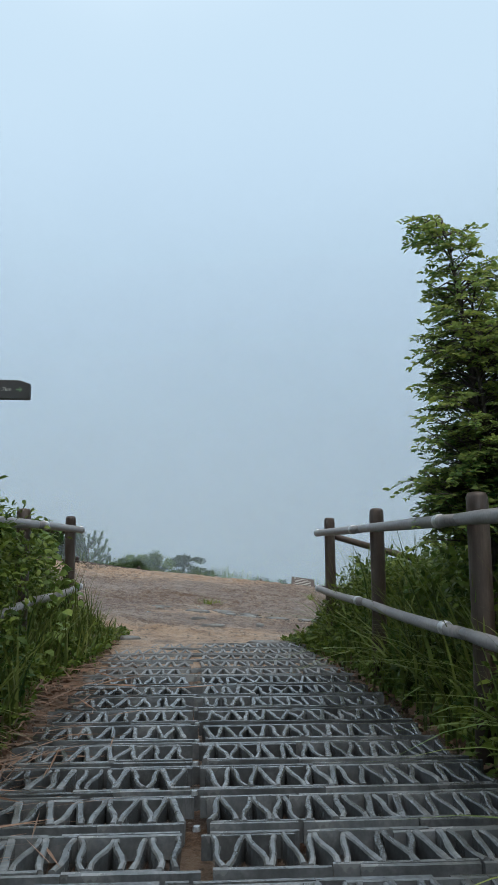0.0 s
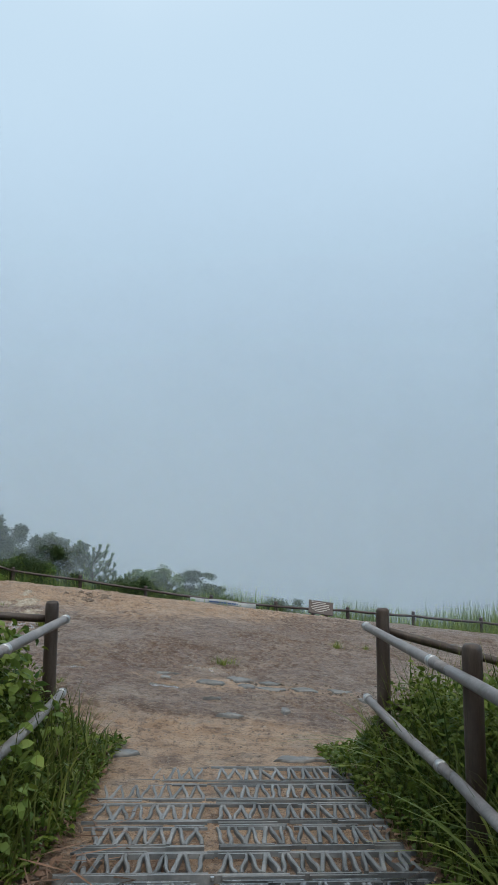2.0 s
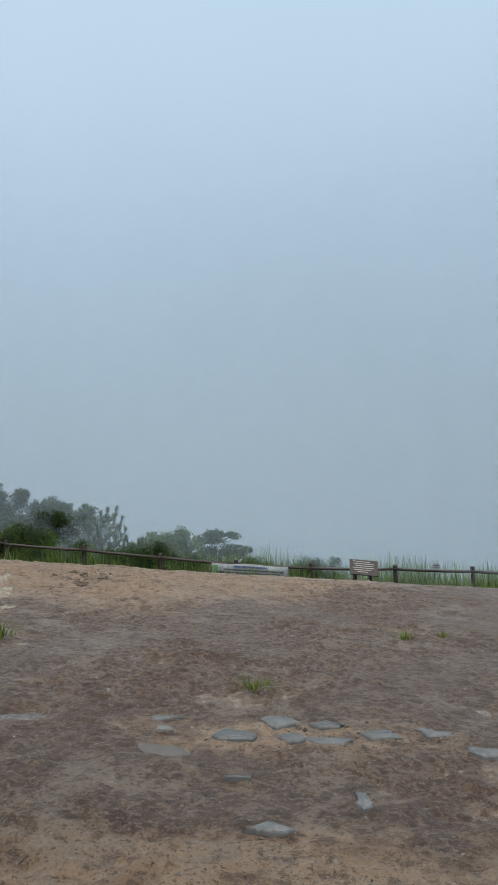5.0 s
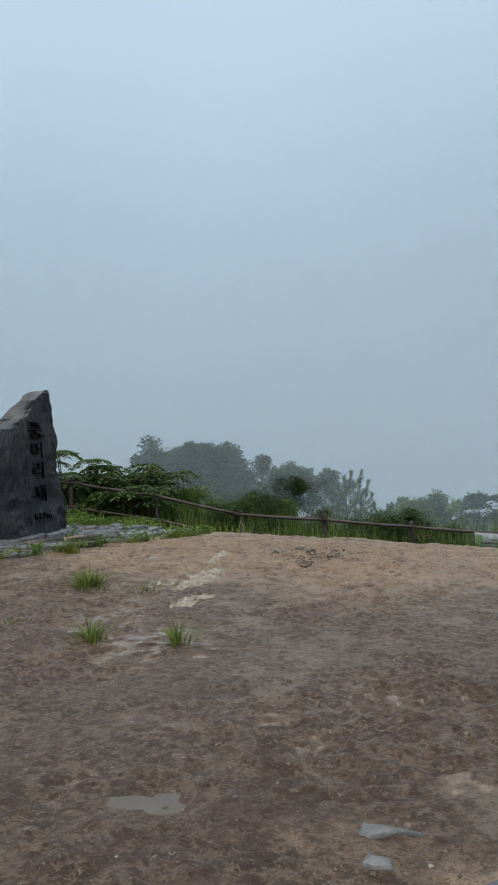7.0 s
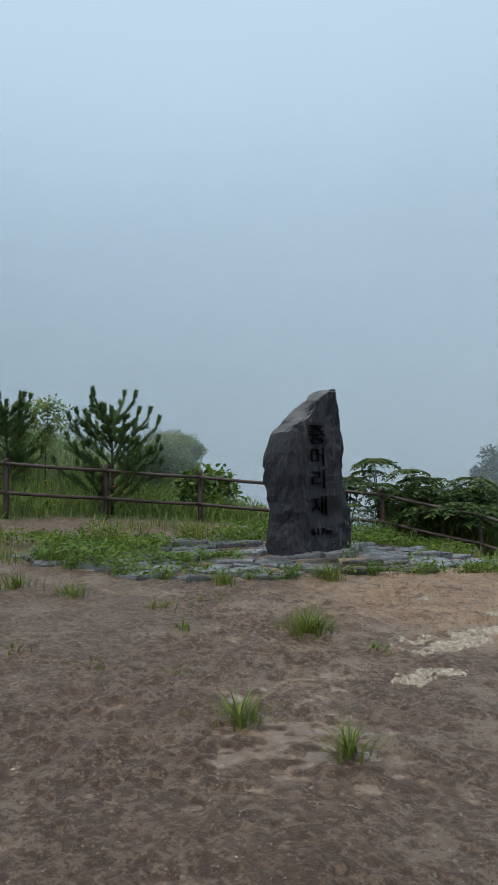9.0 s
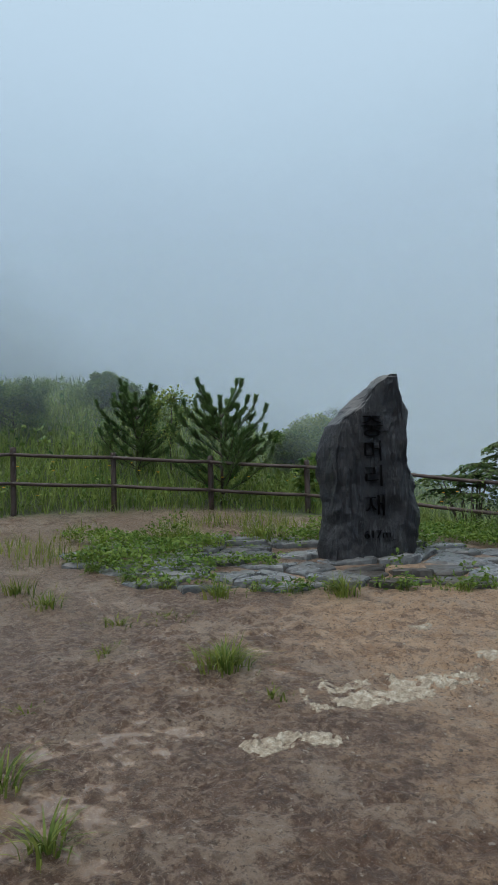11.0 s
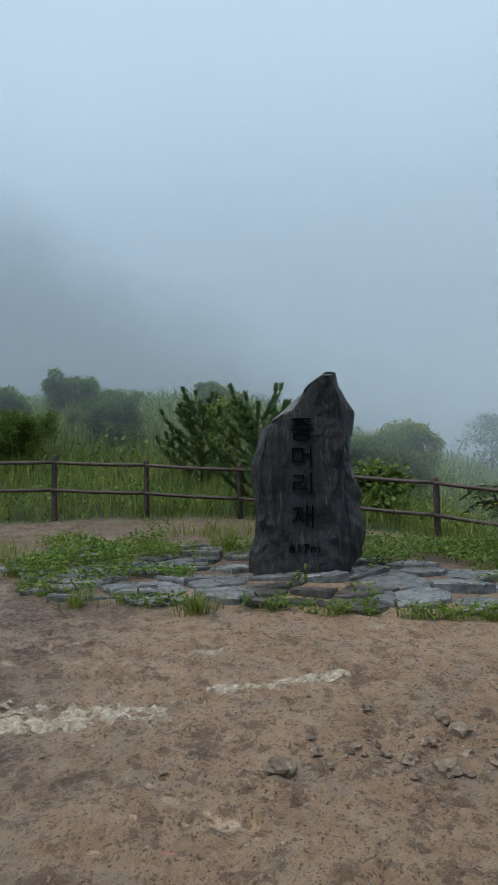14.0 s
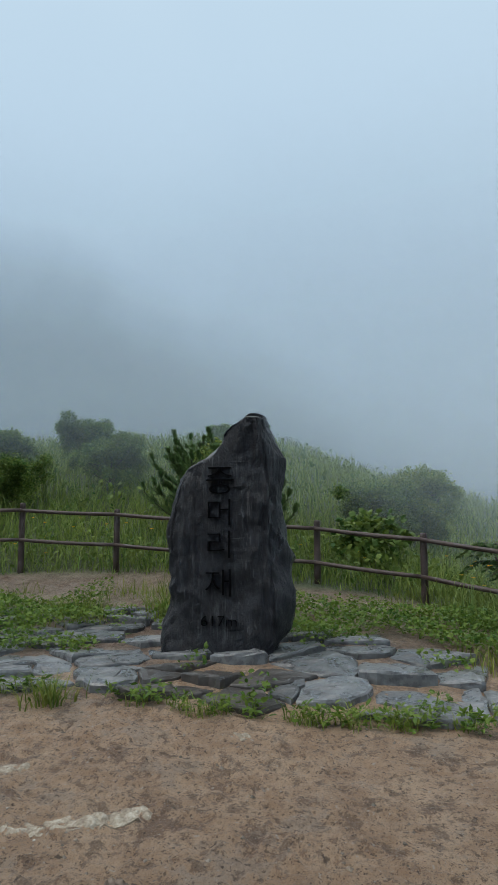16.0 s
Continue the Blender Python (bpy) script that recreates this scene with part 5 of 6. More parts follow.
# broad arching reeds behind the railing posts
for side, box, count in ((1, (0.86, 1.5, 1.6, 6.2), 1000), (-1, (-2.0, -1.2, 1.6, 6.2), 170)):
    x, y, r = scatter(count, box, lambda x, y, r: x == x, 71 + side)
    n = len(x)
    h = r.uniform(0.45, 0.95, n) * np.clip((7.4 - y) / 1.8, 0.55, 1)
    stuff("reed_blades", blades(on_land(x, y), h, r.uniform(0.014, 0.034, n), h * r.uniform(0.25, 1.0, n), r.uniform(0, 6.283, n), 0.75, 6), M_REED, "broad arching reed blades beside the railing", "grass")
x, y, r = scatter(1500, (-1.5, -0.98, 1.8, 6.2), lambda x, y, r: wave(x, y, 3.0, 74) > -0.1, 75)
n = len(x)
up = r.uniform(0.25, 0.95, n) * np.clip((-0.85 - x) / 0.3, 0.3, 1) * np.clip((7.2 - y) / 1.4, 0.4, 1)
stuff("vine_leaves", leaves(on_land(x, y) + np.stack([0 * x, 0 * x, up], -1), r.normal(size=(n, 3)) * [0.6, 0.6, 0.4] + [0.7, -0.4, -0.2], r.uniform(0.05, 0.10, n), 0.7), M_WEED, "broad vine leaves climbing over the railing", "weeds")

# straw fallen over the mat's edge
r = np.random.default_rng(61)
n = 620
x = -0.98 + np.abs(r.normal(0, 0.20, n))
y = r.uniform(1.8, 5.2, n)
a, s = r.uniform(0, 3.14, n), r.uniform(0.08, 0.38, n)
p0 = np.stack([x, y, 0.022 + r.uniform(0, 0.035, n)], -1)
stuff("fallen_straw", leaves(p0, np.stack([np.cos(a), np.sin(a), r.normal(0, 0.06, n)], -1), s, 0.026, 0.05), M_STRAW, "fallen dry straw and stalks on the mat's edge", "straw")
n = 2200
x, y = np.where(r.uniform(size=n) < 0.7, -1.0 + r.normal(0, 0.12, n), 0.82 + r.normal(0, 0.07, n)), r.uniform(2, 6.3, n)
stuff("leaf_litter", leaves(on_land(x, y, 0.03), r.normal(size=(n, 3)) * [1, 1, 0.25], r.uniform(0.02, 0.07, n), 0.5), M_STRAW, "brown leaf litter at the foot of the weeds", "leaves")

# low plants on and behind the paving
def covered(x, y, r):
    w = wave(x, y, 2.3, 63)
    a = np.clip((-5.3 - x) / 0.6, 0, 1) * np.clip((14.1 - y) / 0.5, 0, 1) * (0.5 * w + 0.5 * wave(x, y, 5.5, 61) > 0.10)
    b = np.clip((x + 8.2) / 0.5, 0, 1) * np.clip((y - 15.75 - 0.25 * (x + 5)) / 0.3, 0, 1) * (w > -0.35) * (x < -5.55 - 0.25 * w)
    c = (np.abs(x + 7.9) < 0.8) * (y > 11.6) * (y < 15.6) * (w > 0.0)
    e = (wave(x, y, 6, 64) > 0.68) * 0.45
    ok = np.maximum.reduce([a, b, c * 1.0, e])
    return (r.uniform(size=x.shape) < ok) & (np.array([inside(u, v, PAVE) for u, v in zip(x, y)]) | (c > 0) | ((b > 0) & (y < 17.9)))


x, y, r = scatter(44000, (-9.0, -3.9, 11.5, 18), covered, 62)
n = len(x)
up = r.uniform(0.04, 0.15, n) * (1 + 0.7 * wave(x, y, 5, 65))
stuff("ground_cover", leaves(on_land(x, y, 0) + np.stack([0 * x, 0 * x, up], -1), r.normal(size=(n, 3)) * [1, 1, 0.4] + [0, 0, 0.2], r.uniform(0.025, 0.062, n), 0.65), M_COVER, "bright green creeping weeds between the slabs", "weeds")
x, y, r = scatter(9000, (-9.4, -4.0, 11.3, 18.4), lambda x, y, r: ((x < -7.2) & (y < 15.4) & (wave(x, y, 2.6, 67) > 0.0)) | ((y > 16.9) & (x > -8.4) & (wave(x, y, 2.6, 68) > 0.15) & (y < 18.3)) | ((x < -7.6) & (wave(x, y, 3.4, 69) > 0.45)), 66)
n = len(x)
h = r.uniform(0.08, 0.34, n)
stuff("low_grass", blades(on_land(x, y), h, r.uniform(0.006, 0.013, n), h * r.uniform(0.3, 0.9, n), r.uniform(0, 6.283, n), 0.6), M_GRASS, "patchy low grass between paving and fence", "grass")
# weeds along the paving's front edge
pts = []
r = np.random.default_rng(70)
for (ax, ay), (bx, by) in zip(PAVE[1:10], PAVE[2:11]):
    for _ in range(9):
        u = r.uniform()
        if r.uniform() < 0.62:
            pts.append((ax + (bx - ax) * u + r.normal(0, 0.05) + 0.05, ay + (by - ay) * u + r.normal(0, 0.05)))
pts = np.array(pts)
c = np.repeat(pts, 34, axis=0) + r.normal(0, 0.05, (len(pts) * 34, 2))
n = len(c)
stuff("edge_weeds", leaves(on_land(c[:, 0], c[:, 1], 0) + np.stack([np.zeros(n), np.zeros(n), r.uniform(0.01, 0.11, n)], -1), r.normal(size=(n, 3)) * [1, 1, 0.5] + [0.2, 0, 0.3], r.uniform(0.03, 0.075, n), 0.35), M_COVER, "small weeds along the paving's front edge", "weeds")
c = np.repeat(pts[::2], 26, axis=0) + r.normal(0, 0.045, (len(pts[::2]) * 26, 2))
n = len(c)
h = r.uniform(0.06, 0.22, n)
stuff("edge_grass", blades(on_land(c[:, 0], c[:, 1]), h, r.uniform(0.005, 0.010, n), h * r.uniform(0.4, 1.1, n), r.uniform(0, 6.283, n), 0.6), M_GRASS, "grass sprouting along the paving's front edge", "grass")


# single tufts on the bare earth
def tuft(at, height, spread, count, seed, label):
    r = np.random.default_rng(seed)
    a = r.uniform(0, 6.283, count)
    rad = np.abs(r.normal(0, spread, count))
    p = np.stack([rad * np.cos(a), rad * np.sin(a), np.full(count, -0.01)], -1)
    h = height * r.uniform(0.5, 1.1, count)
    ob = put("grass_tuft", mesh("grass_tuft", *blades(p, h, r.uniform(0.008, 0.015, count), h * r.uniform(0.3, 1.2, count), a + r.normal(0, 0.5, count), 0.6, 4)), M_GRASS)
    ob.location = spot(*at)
    return tagged(ob, label, "grass", "grass tufts")


FRESH, SPARSE = "fresh green grass tuft in the wet bare earth", "sparse flattened grass tuft in the mud"
for k, (x, y, h, s, c) in enumerate(((0.03, 9.63, 0.15, 0.09, 70), (1.62, 11.57, 0.16, 0.05, 40), (2.07, 11.79, 0.10, 0.05, 25), (-3.62, 12.08, 0.27, 0.095, 220), (-2.75, 10.62, 0.24, 0.055, 60), (-2.16, 10.73, 0.22, 0.055, 55), (-3.12, 12.15, 0.10, 0.08, 35), (-4.55, 10.35, 0.09, 0.09, 30), (-4.85, 12.15, 0.10, 0.16, 60), (-3.55, 10.85, 0.09, 0.05, 22), (-3.95, 10.55, 0.07, 0.12, 30), (-1.45, 8.05, 0.07, 0.06, 28), (2.9, 18.2, 0.16, 0.10, 40), (-5.6, 11.35, 0.20, 0.12, 70), (-4.9, 11.75, 0.14, 0.10, 45), (-6.3, 11.2, 0.24, 0.13, 80), (-4.82, 13.72, 0.28, 0.08, 110), (-5.25, 12.75, 0.24, 0.10, 70), (-7.7, 14.35, 0.55, 0.16, 170), (-8.1, 13.4, 0.35, 0.22, 160), (-7.3, 12.2, 0.32, 0.2, 130), (-4.3, 11.5, 0.12, 0.08, 36))):
    tuft((x, y), h, s, c, 300 + k, FRESH if h > 0.12 else SPARSE)

# ---- shrubs and trees ----
def feathered_tree(at, shoots, seed, label):
    """A slim tree: a forked stem whose shoots carry sprays of pinnate leaves."""
    r = np.random.default_rng(seed)
    ob = empty("roadside_tree", spot(*at, -0.05), label, "tree")
    tubes, p, d = [], [], []
    fork = np.array([0.0, 0.0, 0.75])
    tubes.append(tube_arrays([(0, 0, 0), (0.02, 0.01, 0.4), fork], [0.035, 0.031, 0.027], 8))
    for tip, side, sprays in shoots:
        tip = np.array(tip)
        bend = (fork + tip) / 2 + np.array([0.10, 0.04, 0.06])
        line = np.array([(1 - u) ** 2 * fork + 2 * u * (1 - u) * bend + u * u * tip for u in np.linspace(0, 1, 12)])
        tubes.append(tube_arrays(line, np.linspace(0.022, 0.004, 12), 6))
        for k in range(sprays):
            u = 0.10 + 0.90 * (k + r.uniform(0, 1)) / sprays
            base = np.array([np.interp(u, np.linspace(0, 1, 12), line[:, a]) for a in range(3)])
            ang = r.uniform(0, 6.283)
            reach = side * (1.25 - 0.55 * u) * r.uniform(0.25, 1.0)
            o = np.array([np.cos(ang), np.sin(ang), r.uniform(0.0, 0.8)])
            end = base + o * reach
            tubes.append(tube_arrays([base, (base + end) / 2 + [0, 0, 0.02], end], [0.006, 0.004, 0.002], 4, False))
            for _ in range(4):
                q = base + (end - base) * r.uniform(0.3, 1.0)
                b = ang + r.normal(0, 0.9)
                f = np.array([np.cos(b), np.sin(b), r.uniform(-0.25, 0.5)])
                s2 = np.array([-np.sin(b), np.cos(b), 0])
                length = r.uniform(0.08, 0.15)
                c = q + f * (length * np.linspace(0.25, 1.0, 6))[:, None] - np.array([0, 0, 0.03]) * (np.linspace(0, 1, 6) ** 2)[:, None]
                tubes.append(tube_arrays(np.stack([q, c[2], c[-1]]), [0.0022, 0.0016, 0.001], 3, False))
                for sg in (1, -1):
                    p.append(c)
                    d.append(np.broadcast_to(s2 * sg + f * 0.7 + np.array([0, 0, -0.15]), c.shape))
                p.append(c[-1:])
                d.append(f[None])
    tv, tf = joined(tubes)
    put("trunk", mesh("trunk", tv, tf, True), M_BARK, ob)
    p, d = np.concatenate(p), np.concatenate(d)
    put("crown", mesh("crown", *leaves(p, d + r.normal(0, 0.2, d.shape), r.uniform(0.022, 0.042, len(p)), 0.46)), M_TREE, ob)


feathered_tree((1.09, 3.2), (((-0.16, -0.04, 2.30), 0.20, 80), ((-0.02, 0.05, 2.05), 0.24, 70), ((-0.08, -0.1, 1.75), 0.36, 120), ((0.15, 0.1, 1.9), 0.30, 70), ((0.35, -0.05, 1.7), 0.35, 70), ((-0.06, -0.1, 1.15), 0.32, 130), ((0.2, 0.3, 1.3), 0.35, 60)), 401, "slim leafy tree with feathered leaves leaning over the railing")
leafy("roadside_shrub", (-1.72, 4.6), 1.12, 0.50, 14, 120, 0.052, M_HEDGE, "tangled green shrub behind the railing", "shrub", 402, 0.02, 0.14)
leafy("roadside_shrub", (-1.75, 3.5), 1.10, 0.50, 14, 120, 0.052, M_HEDGE, "tangled green shrub behind the railing", "shrub", 403, 0.02, 0.15)
leafy("roadside_shrub", (1.75, 3.3), 1.1, 0.6, 10, 60, 0.08, M_HEDGE, "low green shrub under the tree", "shrub", 404, 0.02, 0.16)

for k, (x, y, h, s) in enumerate(((-1.52, 5.45, 0.80, 0.36), (-1.55, 4.05, 0.95, 0.42), (-1.5, 3.05, 0.95, 0.42), (-1.9, 2.5, 1.05, 0.45), (-2.1, 5.2, 1.0, 0.5), (1.30, 5.45, 0.72, 0.34), (1.36, 4.75, 0.80, 0.36), (1.36, 3.9, 0.85, 0.38), (1.40, 3.1, 0.90, 0.40), (1.42, 2.4, 0.85, 0.40), (2.0, 5.3, 0.95, 0.5), (2.2, 3.4, 1.1, 0.5))):
    leafy("roadside_shrub", (x, y), h * (0.85 if x > 0 else 1), s, 15, 70 if x > 0 else 110, 0.048, M_HEDGE, "leafy wet undergrowth crowding the railing", "shrub", 480 + k, 0.012, 0.10, 0.05, 0.6, 0.5, group="undergrowth")

BIG = "broad-crowned tree fading into the fog"
leafy("meadow_tree", (-7.7, 24.6), 3.75, 1.55, 40, 260, 0.115, M_BUSH, BIG, "tree", 411, 0.07, 0.21, 0.1, 0.4, 0.6)
leafy("meadow_shrub", (-9.1, 23.6), 2.7, 1.0, 17, 148, 0.116, M_BUSH, "dark shrub beside the broad tree", "shrub", 412, 0.04, 0.18)
leafy("meadow_shrub", (-6.0, 24.2), 2.4, 1.0, 17, 170, 0.107, M_BUSH, "dark shrub beside the broad tree", "shrub", 413, 0.04, 0.18)
leafy("meadow_shrub", (-4.5, 22.5), 2.75, 0.85, 20, 170, 0.088, M_BUSH, "rounded dark shrub in the fog behind the fence", "shrub", 414, 0.04, 0.16)
leafy("meadow_shrub", (-5.6, 22.4), 1.9, 0.9, 17, 148, 0.088, M_BUSH, "low dark shrub in the fog behind the fence", "shrub", 415, 0.03, 0.16)
leafy("meadow_shrub", (-1.6, 23.0), 2.0, 0.85, 17, 170, 0.088, M_WEED, "green shrub with pine shoots behind the fence", "shrub", 416, 0.03, 0.16)
leafy("meadow_shrub", (-0.55, 23.6), 2.75, 0.80, 16, 80, 0.097, M_BUSH, "open shrub with level leafy sprays", "shrub", 417, 0.03, 0.17, 0.35, 0.15, 0.4, 0.35)
leafy("meadow_shrub", (0.4, 22.6), 1.2, 0.7, 12, 127, 0.088, M_WEED, "low shrub over the far fence", "shrub", 418, 0.02, 0.2)
leafy("far_tree", (-5.0, 29.6), 4.4, 1.0, 14, 60, 0.16, M_BUSH, "slim tree almost lost in the fog", "tree", 419, 0.05, 0.3)
leafy("far_tree", (-3.0, 30.0), 3.5, 0.7, 12, 50, 0.15, M_BUSH, "slim tree almost lost in the fog", "tree", 420, 0.05, 0.28)
leafy("far_tree", (-25.0, 26.5), 2.4, 0.7, 10, 40, 0.15, M_BUSH, "small tree pale in the fog on the slope", "tree", 421, 0.05, 0.32)
leafy("far_tree", (-26.3, 28.4), 2.6, 0.7, 10, 40, 0.15, M_BUSH, "small tree pale in the fog on the slope", "tree", 422, 0.05, 0.32)
pine((-3.36, 22.85), 2.45, 431, "young pine with upright candles in the fog", 0.95, 6, 0.095, 220)
pine((-2.6, 22.95), 1.7, 432, "low young pine in the fog", 0.85, 5, 0.095, 220)
pine((-1.55, 23.5), 1.95, 433, "young pine behind a green shrub", 0.6, 5, 0.095, 220)
pine((-11.05, 15.27), 1.90, 434, "young pine growing through the fence line", 0.95, 7, 0.085, 420)
pine((-13.6, 14.55), 1.7, 435, "young pine in the meadow behind the fence", 0.9, 7, 0.088, 360)
leafy("sapling", (-12.95, 15.05), 2.15, 0.38, 9, 34, 0.075, M_TREE, "slim leafy sapling above the meadow grass", "tree", 441, 0.018, 0.12, 0.4)
leafy("meadow_shrub", (-16.8, 12.6), 1.05, 0.75, 17, 170, 0.082, M_WEED, "green round shrub on the grassy slope", "shrub", 442, 0.03, 0.15)
leafy("meadow_shrub", (-20.8, 11.5), 0.85, 0.9, 17, 170, 0.107, M_WEED, "green round shrub on the grassy slope", "shrub", 443, 0.03, 0.17)
leafy("meadow_shrub", (-18.3, 9.7), 0.85, 0.8, 17, 170, 0.107, M_WEED, "green shrub on the grassy slope", "shrub", 444, 0.03, 0.17)
leafy("meadow_shrub", (-15.2, 10.6), 0.85, 0.7, 15, 148, 0.088, M_WEED, "green shrub on the grassy slope", "shrub", 445, 0.03, 0.17)
leafy("meadow_shrub", (-14.6, 8.6), 0.85, 0.7, 15, 148, 0.088, M_WEED, "green shrub on the grassy slope", "shrub", 446, 0.03, 0.17)
leafy("meadow_shrub", (-19.0, 15.5), 0.9, 0.8, 15, 148, 0.097, M_WEED, "green round shrub on the grassy slope", "shrub", 447, 0.03, 0.17)
leafy("meadow_shrub", (-14.0, 19.0), 1.7, 0.6, 15, 127, 0.088, M_TREE, "leafy shrub on the meadow's crest", "shrub", 448, 0.03, 0.18)
leafy("meadow_shrub", (-13.2, 17.9), 1.15, 0.6, 15, 127, 0.088, M_WEED, "leafy shrub on the meadow's crest", "shrub", 449, 0.03, 0.15)
leafy("broadleaf_plant", (-10.9, 17.25), 0.95, 0.45, 9, 22, 0.115, M_WEED, "vine-like plant with large lobed leaves", "plant", 450, 0.012, 0.17, 0.3, 0.3, 0.9)


def fronds(at, height, count, seed, label):
    """A shrub with umbrella-like rosettes of drooping compound leaves."""
    ob = empty("sumac_shrub", spot(*at, -0.03), label, "shrub", "sumac shrubs")
    r = np.random.default_rng(seed)
    tubes, p, d = [], [], []
    for k in range(count):
        a = r.uniform(0, 6.283)
        foot = np.array([0.12 * np.cos(a), 0.12 * np.sin(a), 0])
        head = np.array([0.55 * np.cos(a) * r.uniform(0.3, 1.2), 0.55 * np.sin(a) * r.uniform(0.3, 1.2), height * r.uniform(0.55, 1.0)])
        tubes.append(tube_arrays([foot, (foot + head) / 2 + [0, 0, 0.1], head], [0.02, 0.014, 0.008], 6))
        for j in range(8):
            b = j * 0.785 + r.uniform(-0.2, 0.2)
            length = r.uniform(0.30, 0.46)
            o = np.array([np.cos(b), np.sin(b), 0])
            s = np.array([-o[1], o[0], 0])
            u = np.linspace(0.2, 1, 9)
            c = head + o * (length * u)[:, None] + np.array([0, 0, 1.0]) * (length * (0.35 * u - 0.65 * u**2))[:, None]
            tubes.append(tube_arrays(np.concatenate([[head], c]), np.linspace(0.006, 0.002, 10), 4, False))
            for sg in (1, -1):
                p.append(c)
                d.append(np.broadcast_to(s * sg + o * 0.45 + [0, 0, -0.35], c.shape))
    tv, tf = joined(tubes)
    put("trunk", mesh("trunk", tv, tf, True), M_BARK, ob)
    p, d = np.concatenate(p), np.concatenate(d)
    put("crown", mesh("crown", *leaves(p, d + r.normal(0, 0.12, d.shape), r.uniform(0.09, 0.14, len(p)), 0.36)), M_SUMAC, ob)


for k, (x, y, h) in enumerate(((-8.05, 19.1, 1.85), (-7.5, 19.6, 1.8), (-7.15, 20.2, 2.0), (-6.7, 20.8, 2.05), (-8.8, 18.7, 1.35), (-7.0, 19.5, 1.7))):
    fronds((x, y), h, 11, 460 + k, "sumac shrub with drooping feathered leaves by the fence")
leafy("meadow_shrub", (-6.9, 20.9), 1.3, 1.0, 17, 191, 0.088, M_WEED, "dense green shrub behind the fence", "shrub", 471, 0.03, 0.17)
leafy("meadow_shrub", (-5.4, 21.2), 1.2, 1.0, 17, 191, 0.088, M_WEED, "dense green shrub behind the fence", "shrub", 472, 0.03, 0.17)
leafy("meadow_shrub", (-8.3, 21.0), 1.4, 1.0, 17, 191, 0.088, M_BUSH, "dense green shrub behind the fence", "shrub", 473, 0.03, 0.17)


for k in range(2, 13):
    x = -9.6 + 0.95 * k
    y = float(np.interp(x, [p[0] for p in FENCE[5:]], [p[1] for p in FENCE[5:]])) + 1.25 + 0.5 * math.sin(k * 2.3)
    leafy("meadow_shrub", (x, y), 1.05 + 0.3 * math.sin(k * 1.7), 0.7, 13, 110, 0.075, M_BUSH, "low bushy growth along the far fence", "shrub", 700 + 2 * k, 0.02, 0.17, 0.05, group="fence shrubs")

# ---- stones, puddles, litter ----
def lump(name, at, size, seed, mat, label, category, group="", rows=9, sink=0.4, rough=0.28):
    """A flattish uneven rock that rests sunk into the earth."""
    r = np.random.default_rng(seed)
    bm = bmesh.new()
    bmesh.ops.create_icosphere(bm, subdivisions=rows, radius=1)
    off = r.uniform(0, 50, 3)
    for q in bm.verts:
        c = q.co.copy()
        s = 1 + rough * noise.noise(c * 1.6 + Vector(off)) + rough * 0.6 * noise.noise(c * 4.2 + Vector(off)) + rough * 0.3 * noise.noise(c * 11 + Vector(off))
        q.co = Vector((c.x * size[0] * s, c.y * size[1] * s, c.z * size[2] * s))
    me = bpy.data.meshes.new(name)
    bm.to_mesh(me)
    bm.free()
    ob = put(name, me, mat)
    ob.matrix_world = pose(*spot(*at, size[2] * (0.5 - sink)), 0, 0, float(r.uniform(0, 360)) if size[0] == size[1] else at[0] * 40)
    return tagged(ob, label, category, group)


def outcrop(at, a, b, c, turn, seed):
    """A crumbled patch of bedrock: rough relief that pokes through the earth."""
    r = np.random.default_rng(seed)
    n = 64
    u, v = np.meshgrid(np.linspace(-1.2, 1.2, n), np.linspace(-1.2, 1.2, n), indexing="ij")
    ca, sa = math.cos(turn), math.sin(turn)
    x, y = at[0] + u * a * ca - v * b * sa, at[1] + u * a * sa + v * b * ca
    rag = 1 - (u * u + v * v) * (1 + 0.5 * wave(u, v, 2.4, seed))
    z = land(x, y) + c * np.clip(rag, -0.5, 0.7) + c * 1.1 * grain(x, y, 9, seed) + c * 1.3 * np.abs(grain(x, y, 19, seed)) + c * 1.0 * grain(x, y, 38, seed) - 0.65 * c
    i, j = np.meshgrid(np.arange(n - 1), np.arange(n - 1), indexing="ij")
    f = np.stack([i * n + j, (i + 1) * n + j, (i + 1) * n + j + 1, i * n + j + 1], -1).reshape(-1, 4)
    z[0], z[-1], z[:, 0], z[:, -1] = z[0] - 0.05, z[-1] - 0.05, z[:, 0] - 0.05, z[:, -1] - 0.05
    me = mesh("outcrop", np.stack([x - at[0], y - at[1], z - float(land(*at))], -1).reshape(-1, 3), f)
    ob = put("outcrop", me, M_WHITE_ROCK)
    ob.location = spot(*at)
    return tagged(ob, "chalky white bedrock breaking through the earth", "rock", "white outcrops")


for k, (x, y, a, b, c, t) in enumerate(((-2.90, 12.75, 0.20, 0.40, 0.040, -0.35), (-2.85, 13.22, 0.10, 0.20, 0.030, -0.3), (-2.62, 11.90, 0.09, 0.14, 0.030, 0.2), (-2.55, 12.12, 0.08, 0.13, 0.028, -0.3), (-2.82, 12.32, 0.05, 0.06, 0.03, 0), (-3.12, 13.98, 0.07, 0.32, 0.022, 0.1), (-3.18, 14.38, 0.06, 0.22, 0.022, 0.2), (-3.75, 13.75, 0.05, 0.10, 0.020, 0), (-4.05, 14.93, 0.06, 0.07, 0.04, 0)  )):
    outcrop((x, y), a, b, 0.34 * c, t, 500 + 5 * k)
FLAGS = "flat blue-grey bedrock slab flush with the mud"
r = np.random.default_rng(529)
